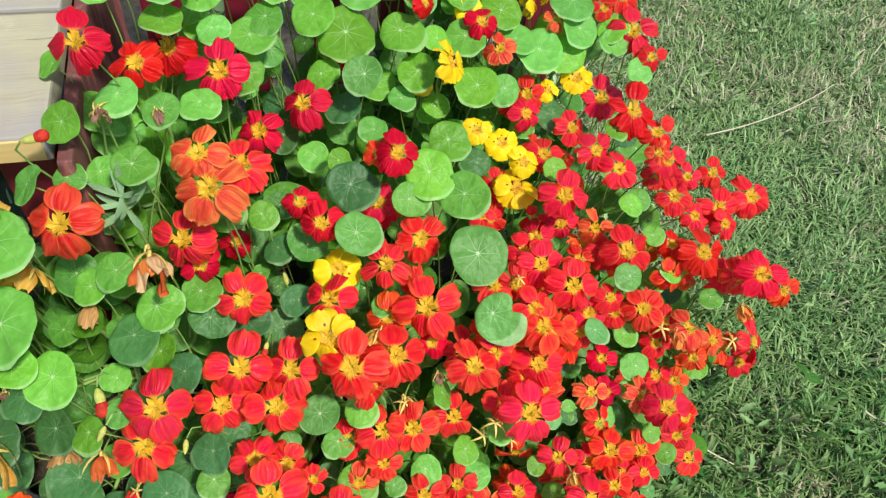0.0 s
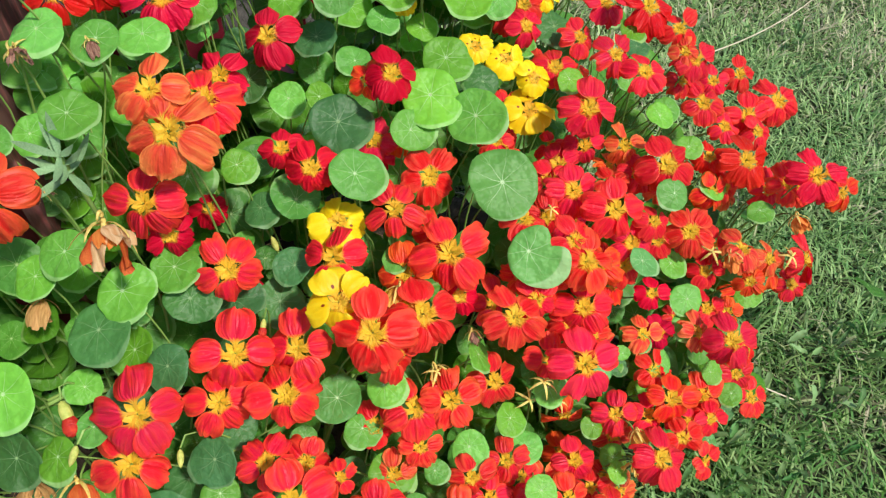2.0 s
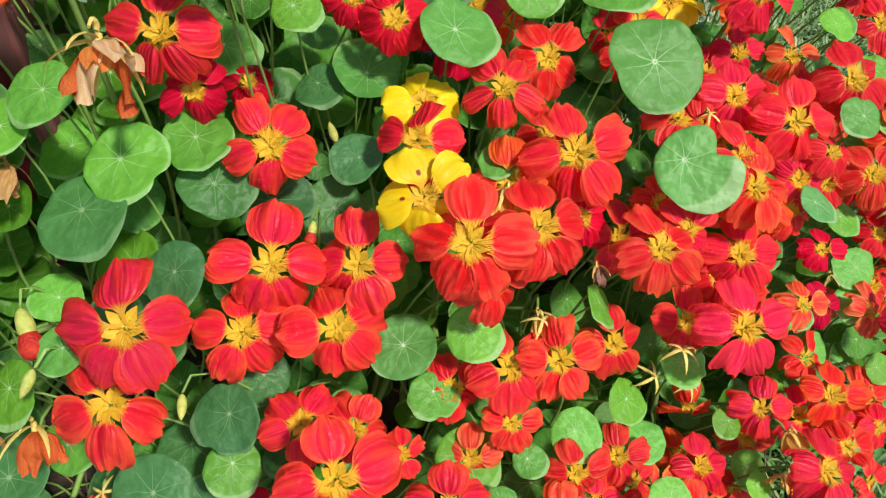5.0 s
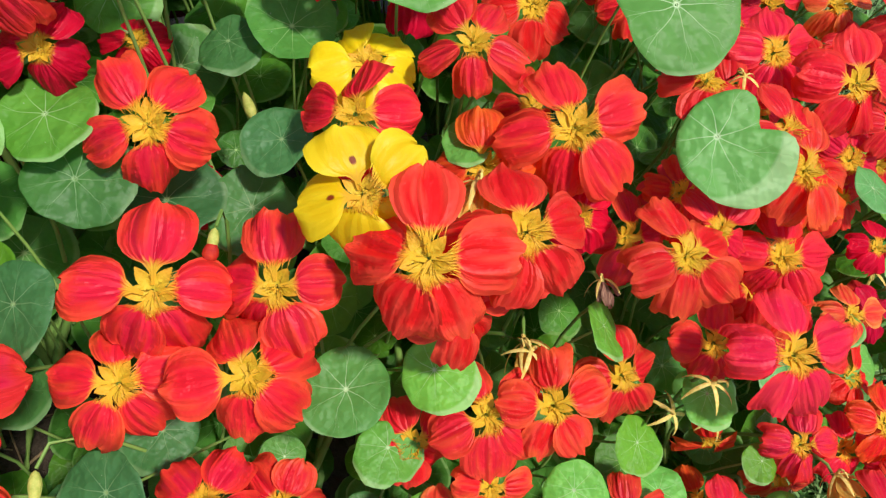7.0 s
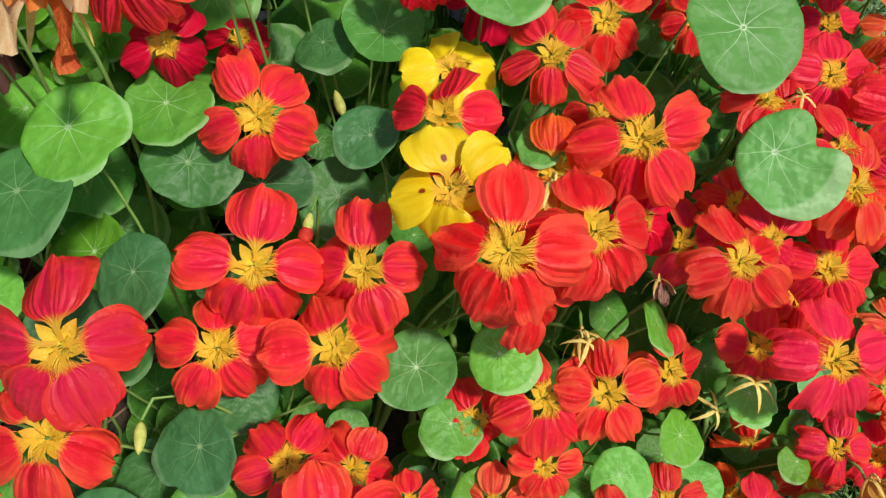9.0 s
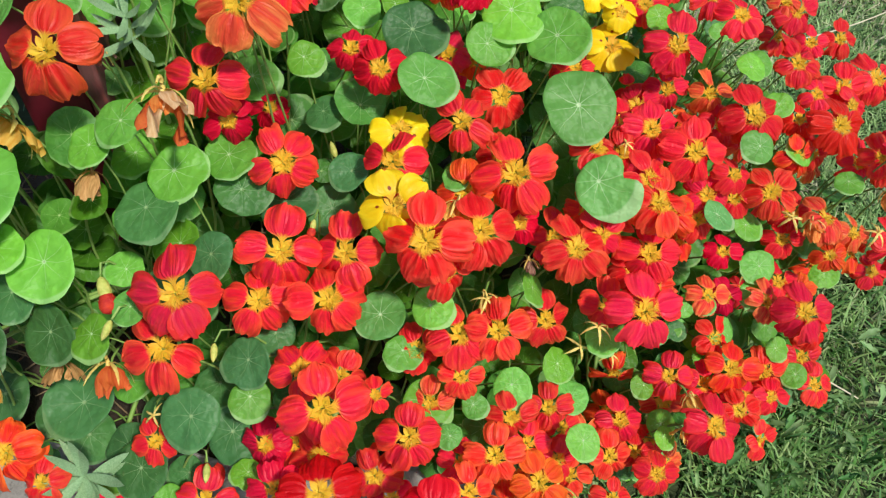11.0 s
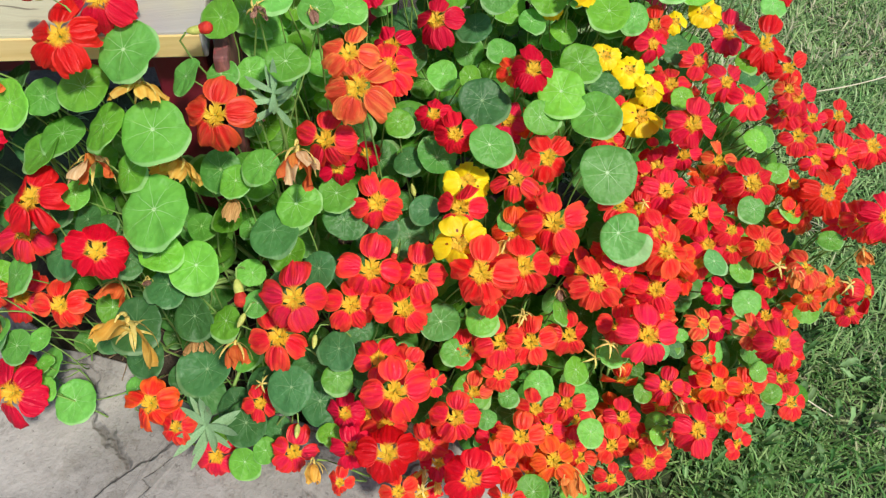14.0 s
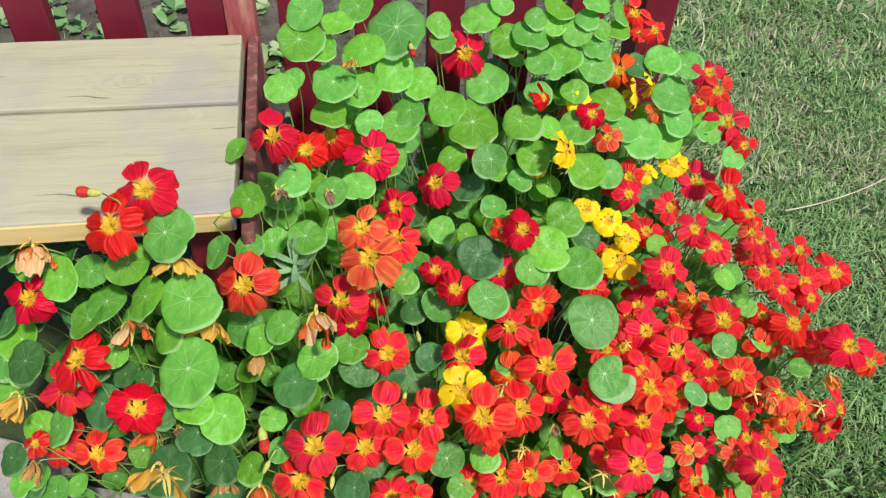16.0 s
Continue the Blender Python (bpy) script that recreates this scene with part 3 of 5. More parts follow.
# ---------------------------------------------------------------- plants: shared meshes
def leaf_mesh(k):
    """Round shield-shaped leaf, radius about 1, the stalk's spot at the origin; lobed, wavy rim."""
    rnd = random.Random(100 + k)
    n, rings = 36, (0.0, 0.12, 0.36, 0.62, 0.84, 0.97, 1.0)
    ox, oy = rnd.uniform(-0.12, 0.12), rnd.uniform(0.0, 0.2)
    ph = [rnd.uniform(0, 6.28) for _ in range(5)]
    notch = rnd.uniform(0, 6.28)
    deep = 0.44 if k == 8 else (0.13 if k in (3, 6) else 0.02)
    if k == 8:
        notch, ox, oy = 0.75, 0.32, 0.22
    bowl = rnd.uniform(-0.05, 0.16)
    verts, faces = [(0.0, 0.0, -0.02)], []
    for j, r in enumerate(rings[1:], 1):
        for i in range(n):
            a = 2 * math.pi * i / n
            d = abs((a - notch + math.pi) % (2 * math.pi) - math.pi)
            rim = 1 + 0.016 * math.cos(9 * a + ph[0]) - 0.022 * abs(math.sin(4.5 * a + ph[3])) + 0.026 * math.cos(3 * a + ph[1]) + 0.045 * math.cos(2 * a + ph[2]) - deep * math.exp(-(d / (0.34 if k == 8 else 0.26)) ** 2)
            x = math.cos(a) * rim * r + ox * r * r
            y = math.sin(a) * rim * r - oy * r * r
            z = bowl * r * r + 0.035 * r * r * math.sin(5 * a + ph[3]) + 0.085 * r * r * math.sin(2 * a + ph[4]) + 0.05 * r ** 3 * math.sin(3 * a + ph[1]) + 0.012 * r * math.cos(8 * a) - (0.025 if r == 1.0 else 0)
            verts.append((x, y, z))
    for i in range(n):
        faces.append((0, 1 + i, 1 + (i + 1) % n))
    for j in range(len(rings) - 2):
        for i in range(n):
            a, b = 1 + j * n + i, 1 + j * n + (i + 1) % n
            faces.append((a, a + n, b + n, b))
    return verts, faces


LEAF_SHAPES = [leaf_mesh(k) for k in range(9)]
LEAF_MESHES = {}
for key, mt in (("", LEAF), ("d", LEAF_DARK), ("w", LEAF_PALE)):
    LEAF_MESHES[key] = [mesh_of("leaf", *LEAF_SHAPES[k], [mt]) for k in range(9)]


def petal_shape(k, fringe):
    """Petal along +y from the flower's middle: thin claw, then a pleated fan-shaped blade."""
    rnd = random.Random(300 + k)
    wide = rnd.uniform(0.355, 0.41)
    ph, ph2 = rnd.uniform(0, 6.28), rnd.uniform(0, 6.28)
    back, cup = rnd.uniform(0.02, 0.34), rnd.uniform(-0.34, 0.0)
    rows = (0.05, 0.12, 0.19, 0.25, 0.285, 0.325, 0.385, 0.475, 0.59, 0.71, 0.82, 0.90, 0.96, 0.995)
    prof = (0.022, 0.028, 0.036, 0.075, 0.26, 0.52, 0.72, 0.885, 0.985, 1.0, 0.93, 0.79, 0.58, 0.30)
    if k >= 4:
        prof = prof[:9] + (1.0, 1.0, 0.95, 0.84, 0.62)
    frill = 0.030 if k >= 4 else 0.012
    nx = 16
    verts, faces, flat = [], [], []
    for j, (y, w) in enumerate(zip(rows, prof)):
        half = w * wide * (1 + 0.03 * math.sin(11 * y + ph)) if w > 0.1 else w
        for i in range(nx + 1):
            u = -1 + 2 * i / nx
            x = u * half
            yy = y + (0.03 * math.sin(4 * u + ph) + frill * math.sin(9 * u + ph2) + 0.4 * frill * math.sin(23 * u + ph) - 0.05 * u * u) * max(0, (y - 0.75) / 0.25)
            fan = max(0.0, (y - 0.25)) / 0.75
            z = -0.15 * (1 - min(1, y / 0.42)) ** 1.4 + cup * u * u * fan - back * fan * fan
            if y > 0.27:
                z += 0.022 * math.cos(u * 8.5 + ph) * fan ** 0.5 * (1.15 - 0.65 * fan) + 0.008 * math.cos(u * 19.0 + ph2) * fan ** 0.5 * (1.1 - fan) - 0.05 * max(0.0, abs(u) - 0.72) * fan + 0.035 * math.sin(3.2 * u + 3 * y + ph2) * fan + 0.05 * math.sin(8 * u + ph) * max(0.0, fan - 0.55)
            verts.append((x, yy, z))
            flat.append((u * 0.5 + 0.5, max(0.0, (y - 0.285) / 0.71)))
    for j in range(len(rows) - 1):
        for i in range(nx):
            a = j * (nx + 1) + i
            faces.append((a, a + 1, a + nx + 2, a + nx + 1))
    if fringe:
        for i in range(19):
            u = -1 + 2 * i / 18 + rnd.uniform(-0.04, 0.04)
            bx, by = u * wide * 0.52, 0.305 + 0.05 * abs(u)
            tip = (bx * 0.7 + rnd.uniform(-0.03, 0.03), by - rnd.uniform(0.08, 0.17), rnd.uniform(0.02, 0.12))
            b = len(verts)
            verts += [(bx - 0.007, by, 0.0), (bx + 0.007, by, 0.0), tip]
            flat += [(u * 0.5 + 0.5, 0.0)] * 3
            faces.append((b, b + 1, b + 2))
    return verts, faces, flat


PETAL_SHAPES = [petal_shape(k, k >= 3) for k in range(12)]


def petal_mesh(shape, mt):
    verts, faces, flat = shape
    me = mesh_of("petal", verts, faces, [mt])
    uv = me.uv_layers.new(name="flat")
    for lp in me.loops:
        uv.data[lp.index].uv = flat[lp.vertex_index]
    return me


PETAL_MESHES = {key: [petal_mesh(s, mt) for s in PETAL_SHAPES] for key, mt in PETAL.items()}


def heart_shape(k):
    """Middle of a flower: five pointed sepals, the spur behind, and eight stamens."""
    rnd = random.Random(500 + k)
    verts, faces = [], []
    for s in range(5):
        a = 2 * math.pi * (s + 0.5) / 5 + rnd.uniform(-0.10, 0.10)
        ln, w = rnd.uniform(0.27, 0.36), rnd.uniform(0.075, 0.108)
        lift = rnd.uniform(0.0, 0.10)
        c, q = math.cos(a + math.pi / 2), math.sin(a + math.pi / 2)
        b = len(verts)
        for t, ww, z in ((0.05, 0.45, -0.21), (0.22, 0.75, -0.185), (0.42, 1.0, -0.155), (0.60, 0.92, -0.125), (0.78, 0.60, -0.105), (0.92, 0.26, -0.095), (1.0, 0.04, -0.095)):
            r = t * ln
            for u, dz in ((-1, 0.03), (-0.5, 0.012), (0, 0.0), (0.5, 0.012), (1, 0.03)):
                verts.append((c * r - q * u * w * ww, q * r + c * u * w * ww, z + dz * ww + lift * t * t))
        for j in range(6):
            for i in range(4):
                p = b + j * 5 + i
                faces.append((p, p + 1, p + 6, p + 5))
    b = len(verts)
    for r, z in ((0.012, -0.22), (0.05, -0.19), (0.10, -0.155), (0.145, -0.125)):
        for i in range(15):
            a = 2 * math.pi * i / 15
            q = r * (1 + 0.18 * math.cos(5 * a + k) * r / 0.15)
            verts.append((q * math.cos(a), q * math.sin(a), z))
    for j in range(3):
        for i in range(15):
            faces.append((b + j * 15 + i, b + j * 15 + (i + 1) % 15, b + (j + 1) * 15 + (i + 1) % 15, b + (j + 1) * 15 + i))
    for s in range(13):
        a = rnd.uniform(0, 6.28)
        r = rnd.uniform(0.05, 0.22)
        tip = Vector((math.cos(a) * r, math.sin(a) * r - 0.04, rnd.uniform(-0.06, 0.05)))
        root = Vector((math.cos(a) * 0.02, math.sin(a) * 0.02, -0.23))
        tube(verts, faces, [root, root.lerp(tip, 0.6) + Vector((0, 0, 0.025)), tip], 0.007, 0.005, 3)
        tube(verts, faces, [tip - Vector((0.008, 0, 0.004)), tip, tip + Vector((0.014, 0.006, 0.008))], 0.009, 0.007, 4)
    tube(verts, faces, [Vector((0, 0, -0.18)), Vector((0, 0.04, -0.34)), Vector((0, 0.16, -0.55)), Vector((0, 0.22, -0.66))], 0.085, 0.012, 6)
    return [tuple(v) for v in verts], faces


HEARTS = [mesh_of("flower", *heart_shape(k), [HEART]) for k in range(4)]


def limp_petal_shape(k):
    """One spent petal: leaves the calyx sideways, then hangs along -z, pleated and ragged; it faces +y."""
    rnd = random.Random(700 + k)
    verts, faces = [], []
    thin = k % 4 == 3
    ln, w = rnd.uniform(0.75, 1.08), rnd.uniform(0.12, 0.17) if thin else rnd.uniform(0.30, 0.42)
    out, ph, curl = rnd.uniform(0.14, 0.40), rnd.uniform(0, 6.28), rnd.uniform(-0.15, 0.3)
    for j in range(13):
        t = j / 12
        r = 0.04 + out * math.sin(min(1.0, t * 1.3) * 1.57) + curl * max(0.0, t - 0.6) ** 2 * 2
        z = -ln * t ** 1.4
        ww = w * (0.10 + 0.90 * math.sin(math.pi * min(1.0, t * 0.70 + 0.02)) ** 1.3)
        for i in range(13):
            u = -1 + i / 6
            fold = 0.07 * math.cos(u * 5 + ph) * t + 0.08 * math.sin(7 * t + 2 * u + ph) * t + 0.030 * math.cos(u * 11 + ph) * t - 0.12 * u * u * t
            rag = 0.08 * math.sin(5 * u + ph) * max(0.0, t - 0.7) * 3.3 + 0.03 * math.sin(15 * u) * t
            verts.append((u * ww + 0.05 * math.sin(5 * t + ph) * t, r + fold, z + rag))
    for j in range(12):
        for i in range(12):
            p = j * 13 + i
            faces.append((p, p + 1, p + 14, p + 13))
    return verts, faces


def withered_calyx():
    """Five long narrow sepals that arch away from the stalk, and the bent spur."""
    rnd = random.Random(77)
    verts, faces = [], []
    for s in range(5):
        a = 2 * math.pi * s / 5 + rnd.uniform(-0.2, 0.2)
        c, q = math.cos(a), math.sin(a)
        ln = rnd.uniform(0.85, 1.1)
        b = len(verts)
        for r, w, z in ((0.02, 0.035, 0.10), (0.16, 0.055, 0.10), (0.32, 0.058, 0.03), (0.48, 0.045, -0.10), (0.60, 0.028, -0.26), (0.66, 0.006, -0.40)):
            for u, dz in ((-1, -0.012), (0, 0.01), (1, -0.012)):
                verts.append((c * r * ln - q * u * w, q * r * ln + c * u * w, z * ln + dz))
        for j in range(5):
            for i in range(2):
                p = b + j * 3 + i
                faces.append((p, p + 1, p + 4, p + 3))
    tube(verts, faces, bez(Vector((0, 0, 0.02)), Vector((0.02, 0.05, 0.30)), Vector((0.05, 0.34, 0.36)), Vector((0.08, 0.40, 0.05)), 9), 0.06, 0.022, 6)
    return [tuple(v) for v in verts], faces


WITHERED = {key: [mesh_of("limp_petal", *limp_petal_shape(k), [mt]) for k in range(8)] for key, mt in WITHER.items()}
CALYX = mesh_of("withered_flower", *withered_calyx(), [SEPAL_PALE])
CALYX_DRY = mesh_of("withered_flower", *withered_calyx(), [WITHER["D"]])


def lathe(profile, n=10, bend=0.0):
    verts, faces = [], []
    for r, y in profile:
        for i in range(n):
            a = 2 * math.pi * i / n
            verts.append((r * math.cos(a), y, r * math.sin(a) + bend * y * y))
    for j in range(len(profile) - 1):
        for i in range(n):
            faces.append((j * n + i, j * n + (i + 1) % n, (j + 1) * n + (i + 1) % n, (j + 1) * n + i))
    return verts, faces


BUD = mesh_of("bud", *lathe([(0.01, -0.46), (0.09, -0.40), (0.145, -0.27), (0.16, -0.13), (0.15, 0.0), (0.11, 0.06)], 10, 0.2), [BUD_GREEN])
BUD_TIP = mesh_of("bud_tip", *lathe([(0.09, -0.10), (0.15, 0.0), (0.21, 0.14), (0.225, 0.28), (0.17, 0.41), (0.06, 0.47), (0.01, 0.46)], 10, 0.2), [BUD_RED])
POD_TIP = mesh_of("bud_tip", *lathe([(0.13, -0.10), (0.148, 0.0), (0.13, 0.12), (0.085, 0.24), (0.03, 0.33), (0.005, 0.36)], 10, 0.2), [BUD_GREEN])


# ---------------------------------------------------------------- plants
UP = Vector((0.0, 0.80, 0.60))
LIGHTWARD = Vector((0.0, -0.46, 0.86))
_r = random.Random(77)
HEART_AT = []


def in_the_way(x, y, z, r):
    """True where a leaf of radius r would cut through an open flower or hide it."""
    return any(abs(x - h.x) < 0.012 + r and abs(y - h.y) < 0.018 + r and z > h.z - 0.014 for h in HEART_AT)


def plant(label, root):
    ob = new("nasturtium_plant")
    ob.location = root
    tagged(ob, label, "flowering plant", group="nasturtiums around the bench")
    return {"ob": ob, "root": Vector(root), "sv": [], "sf": [], "places": []}


def hang(pl, mesh, name, place, turn, size, parent=None):
    ob = new(name, mesh)
    ob.parent = parent or pl["ob"]
    ob.matrix_basis = Matrix.LocRotScale(place - (pl["root"] if parent is None else Vector()), turn.to_quaternion(), Vector((size,) * 3))
    return ob


def stalk(pl, p, n, r, back=0.05):
    """A thin stalk from behind a leaf or flower down into the plant."""
    root = pl["root"]
    inner = Vector((p.x * 0.88 + root.x * 0.12 + _r.uniform(-0.035, 0.035), p.y * 0.88 + root.y * 0.12 + _r.uniform(-0.01, 0.05), max(0.045, p.z * 0.42)))
    path = bez(p, p - n * back, inner + Vector((_r.uniform(-0.035, 0.035), _r.uniform(-0.03, 0.03), 0.10 * min(1.0, p.z * 3))), inner, 8)
    tube(pl["sv"], pl["sf"], path, r * 0.65, r * 0.95, 5)
    pl["places"].append(inner)


def jitter(v, amount, r=_r):
    return (v + Vector((r.gauss(0, amount), r.gauss(0, amount), r.gauss(0, amount)))).normalized()


def leaf(pl, x, y, z, r, sort="", ahead=None):
    p = Vector((x, y, z))
    n = jitter(Vector((0.25 * x + 0.4 * min(0.0, x + 0.10), -0.33, 0.90)) if ahead is None else Vector(ahead), 0.16 if r < 0.022 else 0.09)
    k = 8 if sort == "n" else _r.randrange(8)
    # d, g: dark green; on low, covered leaves it puts shade into the colour.
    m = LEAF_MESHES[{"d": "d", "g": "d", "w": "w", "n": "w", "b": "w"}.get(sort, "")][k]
    ob = hang(pl, m, "leaf", p, facing(n, UP, 0 if sort == "n" else _r.uniform(-60, 60)), r)
    stalk(pl, p, n, 0.0009)
    return ob


def flower(pl, sort, x, y, z, d, twist=0.0, ahead=None):
    """Five clawed petals about a golden heart: one up, two to the sides and two below, or evenly set where it is turned."""
    p = Vector((x, y, z))
    r = random.Random(int(x * 1e4) * 71 + int(y * 1e4) * 13 + int(z * 1e4))
    n = jitter(Vector((0.12 * x, *LIGHTWARD.yz)) if ahead is None else Vector(ahead), 0.09, r)
    turn = facing(n, UP, twist + r.uniform(-7, 7))
    size = d * 0.53
    heart = hang(pl, HEARTS[r.randrange(4)], "flower", p - n * size * 0.02, turn, size)
    HEART_AT.append(p)
    tint = (r.random(), r.random(), 0.0, 1.0)
    for a in (0, 82, 154, 207, 279) if twist < 30 else (0, 72, 144, 216, 288):
        a += r.uniform(-6, 6)
        low = 90 < a % 360 < 270
        k = r.randrange(4, 12) if low else r.randrange(0, 6)
        tip = Matrix.Rotation(radians(r.uniform(-30, 2) if low else r.uniform(-20, 16)), 3, "X") @ Matrix.Rotation(radians(r.gauss(0, 13)), 3, "Y")
        s = r.uniform(0.93, 1.06)
        ob = hang(pl, PETAL_MESHES["YG" if sort == "Y" and not low and abs(a) < 100 else sort][k], "petal", Vector((0, 0, 0.0)), Matrix.Rotation(radians(a), 3, "Z") @ tip, s, heart)
        ob.scale.x *= r.uniform(1.35, 1.65) if sort == "Y" else r.uniform(1.15, 1.35) if sort in ("C", "C2") else r.uniform(1.03, 1.19)
        ob.color = tint
    stalk(pl, p - n * size * 0.15, n, 0.0010, 0.04)
    return heart


def second_layer(pl, seed, count):
    """Leaves that stand just under the outermost ones."""
    rnd = random.Random(seed)
    tops = [(o.matrix_basis.translation + pl["root"], o.scale.x) for o in pl["ob"].children if o.name.startswith("leaf")]
    for k in range(count):
        p, r = tops[rnd.randrange(len(tops))]
        a, q = rnd.uniform(0, 6.28), rnd.uniform(0.8, 1.7) * r
        at = (p.x + math.cos(a) * q, p.y + math.sin(a) * q * 0.8, p.z - rnd.uniform(0.045, 0.10))
        if in_the_way(*at, 0.012):
            continue
        leaf(pl, *at, min(0.024, max(0.009, r * rnd.uniform(0.55, 1.0))), "d" if rnd.random() < 0.3 else "w" if rnd.random() < 0.2 else "")


def under_flowers(pl, seed, count, x0):
    """Flowers half hidden just under the outermost ones, where they crowd."""
    rnd = random.Random(seed)
    tops = [o for o in pl["ob"].children if o.name.startswith("flower") and o.matrix_basis.translation.x + pl["root"].x > x0]
    spots = [(o.matrix_basis.translation + pl["root"], o.scale.x) for o in tops]
    for k in range(count):
        p, size = spots[rnd.randrange(len(spots))]
        a, q = rnd.uniform(0, 6.28), rnd.uniform(0.022, 0.034)
        at = Vector((p.x + math.cos(a) * q, p.y + math.sin(a) * q * 0.8, p.z - rnd.uniform(0.016, 0.034)))
        if at.y < 0.15 + 0.3 * max(0.0, at.x - 0.1) or any((h - at).length < 0.019 for h in HEART_AT):
            continue
        sort = rnd.choice(("S", "R", "R", "O2", "O2", "O"))
        if rnd.random() < 0.16:
            spent_calyx(pl, at.x, at.y, at.z + 0.008, rnd.uniform(0.018, 0.026))
        else:
            flower(pl, sort, at.x, at.y, at.z, rnd.uniform(0.028, 0.040), rnd.choice((0, 15, 36)), ahead=(0.25 * at.x + rnd.gauss(0, 0.2), -0.45 + rnd.gauss(0, 0.2), 0.85))


def spent_calyx(pl, x, y, z, d):
    """Five narrow yellow sepals left on the stalk after the petals fell."""
    n = jitter(Vector((0.0, -0.2, 0.9)), 0.25)
    p = Vector((x, y, z))
    hang(pl, CALYX, "spent_calyx", p, facing(n, UP, _r.uniform(0, 360)), d * 0.7)
    stalk(pl, p, Vector((0, -0.6, -0.4)), 0.0012, 0.02)


def withered(pl, sort, x, y, z, d, flare=0):
    p = Vector((x, y, z))
    r = random.Random(int(x * 1e4) * 37 + int(y * 1e4) * 11 + int(z * 1e4))
    n = jitter(Vector((0.0, 0.88, 0.50)), 0.16, r)
    turn = facing(n, Vector((0.0, -0.5, 0.86)), r.uniform(-25, 25))
    size = d * (0.72 if sort != "B" else 0.62)
    c = hang(pl, CALYX_DRY if sort == "D" else CALYX, "withered_flower", p + Vector((0, 0.1, 0.25)) * size, turn, size)
    for a in (-105, -48, -4, 42, 100):
        if sort != "B" and r.random() < 0.12:
            continue
        look_of = "WR" if sort == "W" and abs(a) > 60 else "WO" if sort == "W" and r.random() < 0.25 else sort
        k = r.choice((3, 7)) if sort in "DB" and r.random() < 0.6 else r.randrange(8)
        hang(pl, WITHERED[look_of][k], "limp_petal", Vector(), Matrix.Rotation(radians(a + r.uniform(-12, 12)), 3, "Z") @ Matrix.Rotation(radians(r.uniform(-8, 44) + flare), 3, "X"), r.uniform(0.6, 1.0), c)
    stalk(pl, p + n * size * 0.2, Vector((0, -0.6, -0.5)), 0.0012, 0.02)


def bud(pl, x, y, z, d, turn, shut=False):
    p = Vector((x, y, z))
    m = facing(LIGHTWARD, UP, turn)
    b = hang(pl, BUD, "bud", p, m, d)
    hang(pl, POD_TIP if shut else BUD_TIP, "bud_tip", Vector(), Matrix.Identity(3), 1.0, b)
    stalk(pl, p - (m @ Vector((0, 0.5, 0))) * d, m @ Vector((0, 1, 0)), 0.0011, 0.03)


def finish(pl, runners, seed, under):
    """Main stems along the ground and the leaves deep inside that are too many to count."""
    rnd = random.Random(seed)
    root = pl["root"]
    for k in range(runners):
        q = pl["places"][rnd.randrange(len(pl["places"]))]
        mid = root.lerp(q, 0.5) + Vector((rnd.uniform(-0.05, 0.05), rnd.uniform(-0.05, 0.05), 0.06))
        tube(pl["sv"], pl["sf"], bez(root, root + Vector((0, 0, 0.1)), mid, q, 10), 0.0032, 0.0016, 6)
    tagged(part("stem_tangle", mesh_of("stem_tangle", [tuple(v - root) for v in pl["sv"]], pl["sf"], [STEM]), STEM, pl["ob"]), kind="stuff")
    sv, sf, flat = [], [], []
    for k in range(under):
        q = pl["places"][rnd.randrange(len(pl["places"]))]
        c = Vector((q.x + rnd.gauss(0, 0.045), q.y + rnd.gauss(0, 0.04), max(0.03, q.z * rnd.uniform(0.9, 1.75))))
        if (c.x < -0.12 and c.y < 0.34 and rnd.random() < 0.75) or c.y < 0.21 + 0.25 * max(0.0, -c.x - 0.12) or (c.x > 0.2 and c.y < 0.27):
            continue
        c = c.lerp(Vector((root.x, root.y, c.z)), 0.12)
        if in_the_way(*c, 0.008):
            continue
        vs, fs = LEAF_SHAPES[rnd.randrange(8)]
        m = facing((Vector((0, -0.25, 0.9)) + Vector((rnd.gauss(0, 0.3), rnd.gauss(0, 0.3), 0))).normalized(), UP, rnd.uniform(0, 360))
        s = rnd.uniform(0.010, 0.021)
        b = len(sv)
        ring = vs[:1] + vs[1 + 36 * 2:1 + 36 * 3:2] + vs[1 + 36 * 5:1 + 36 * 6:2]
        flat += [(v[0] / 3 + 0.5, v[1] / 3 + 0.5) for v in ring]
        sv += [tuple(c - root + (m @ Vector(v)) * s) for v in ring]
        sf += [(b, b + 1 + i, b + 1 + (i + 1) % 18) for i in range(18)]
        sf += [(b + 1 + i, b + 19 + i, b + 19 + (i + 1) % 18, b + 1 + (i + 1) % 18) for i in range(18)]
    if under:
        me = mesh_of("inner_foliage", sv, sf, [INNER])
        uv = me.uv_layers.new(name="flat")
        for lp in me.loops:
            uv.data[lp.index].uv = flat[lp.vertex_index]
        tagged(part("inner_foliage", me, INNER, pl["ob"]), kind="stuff")



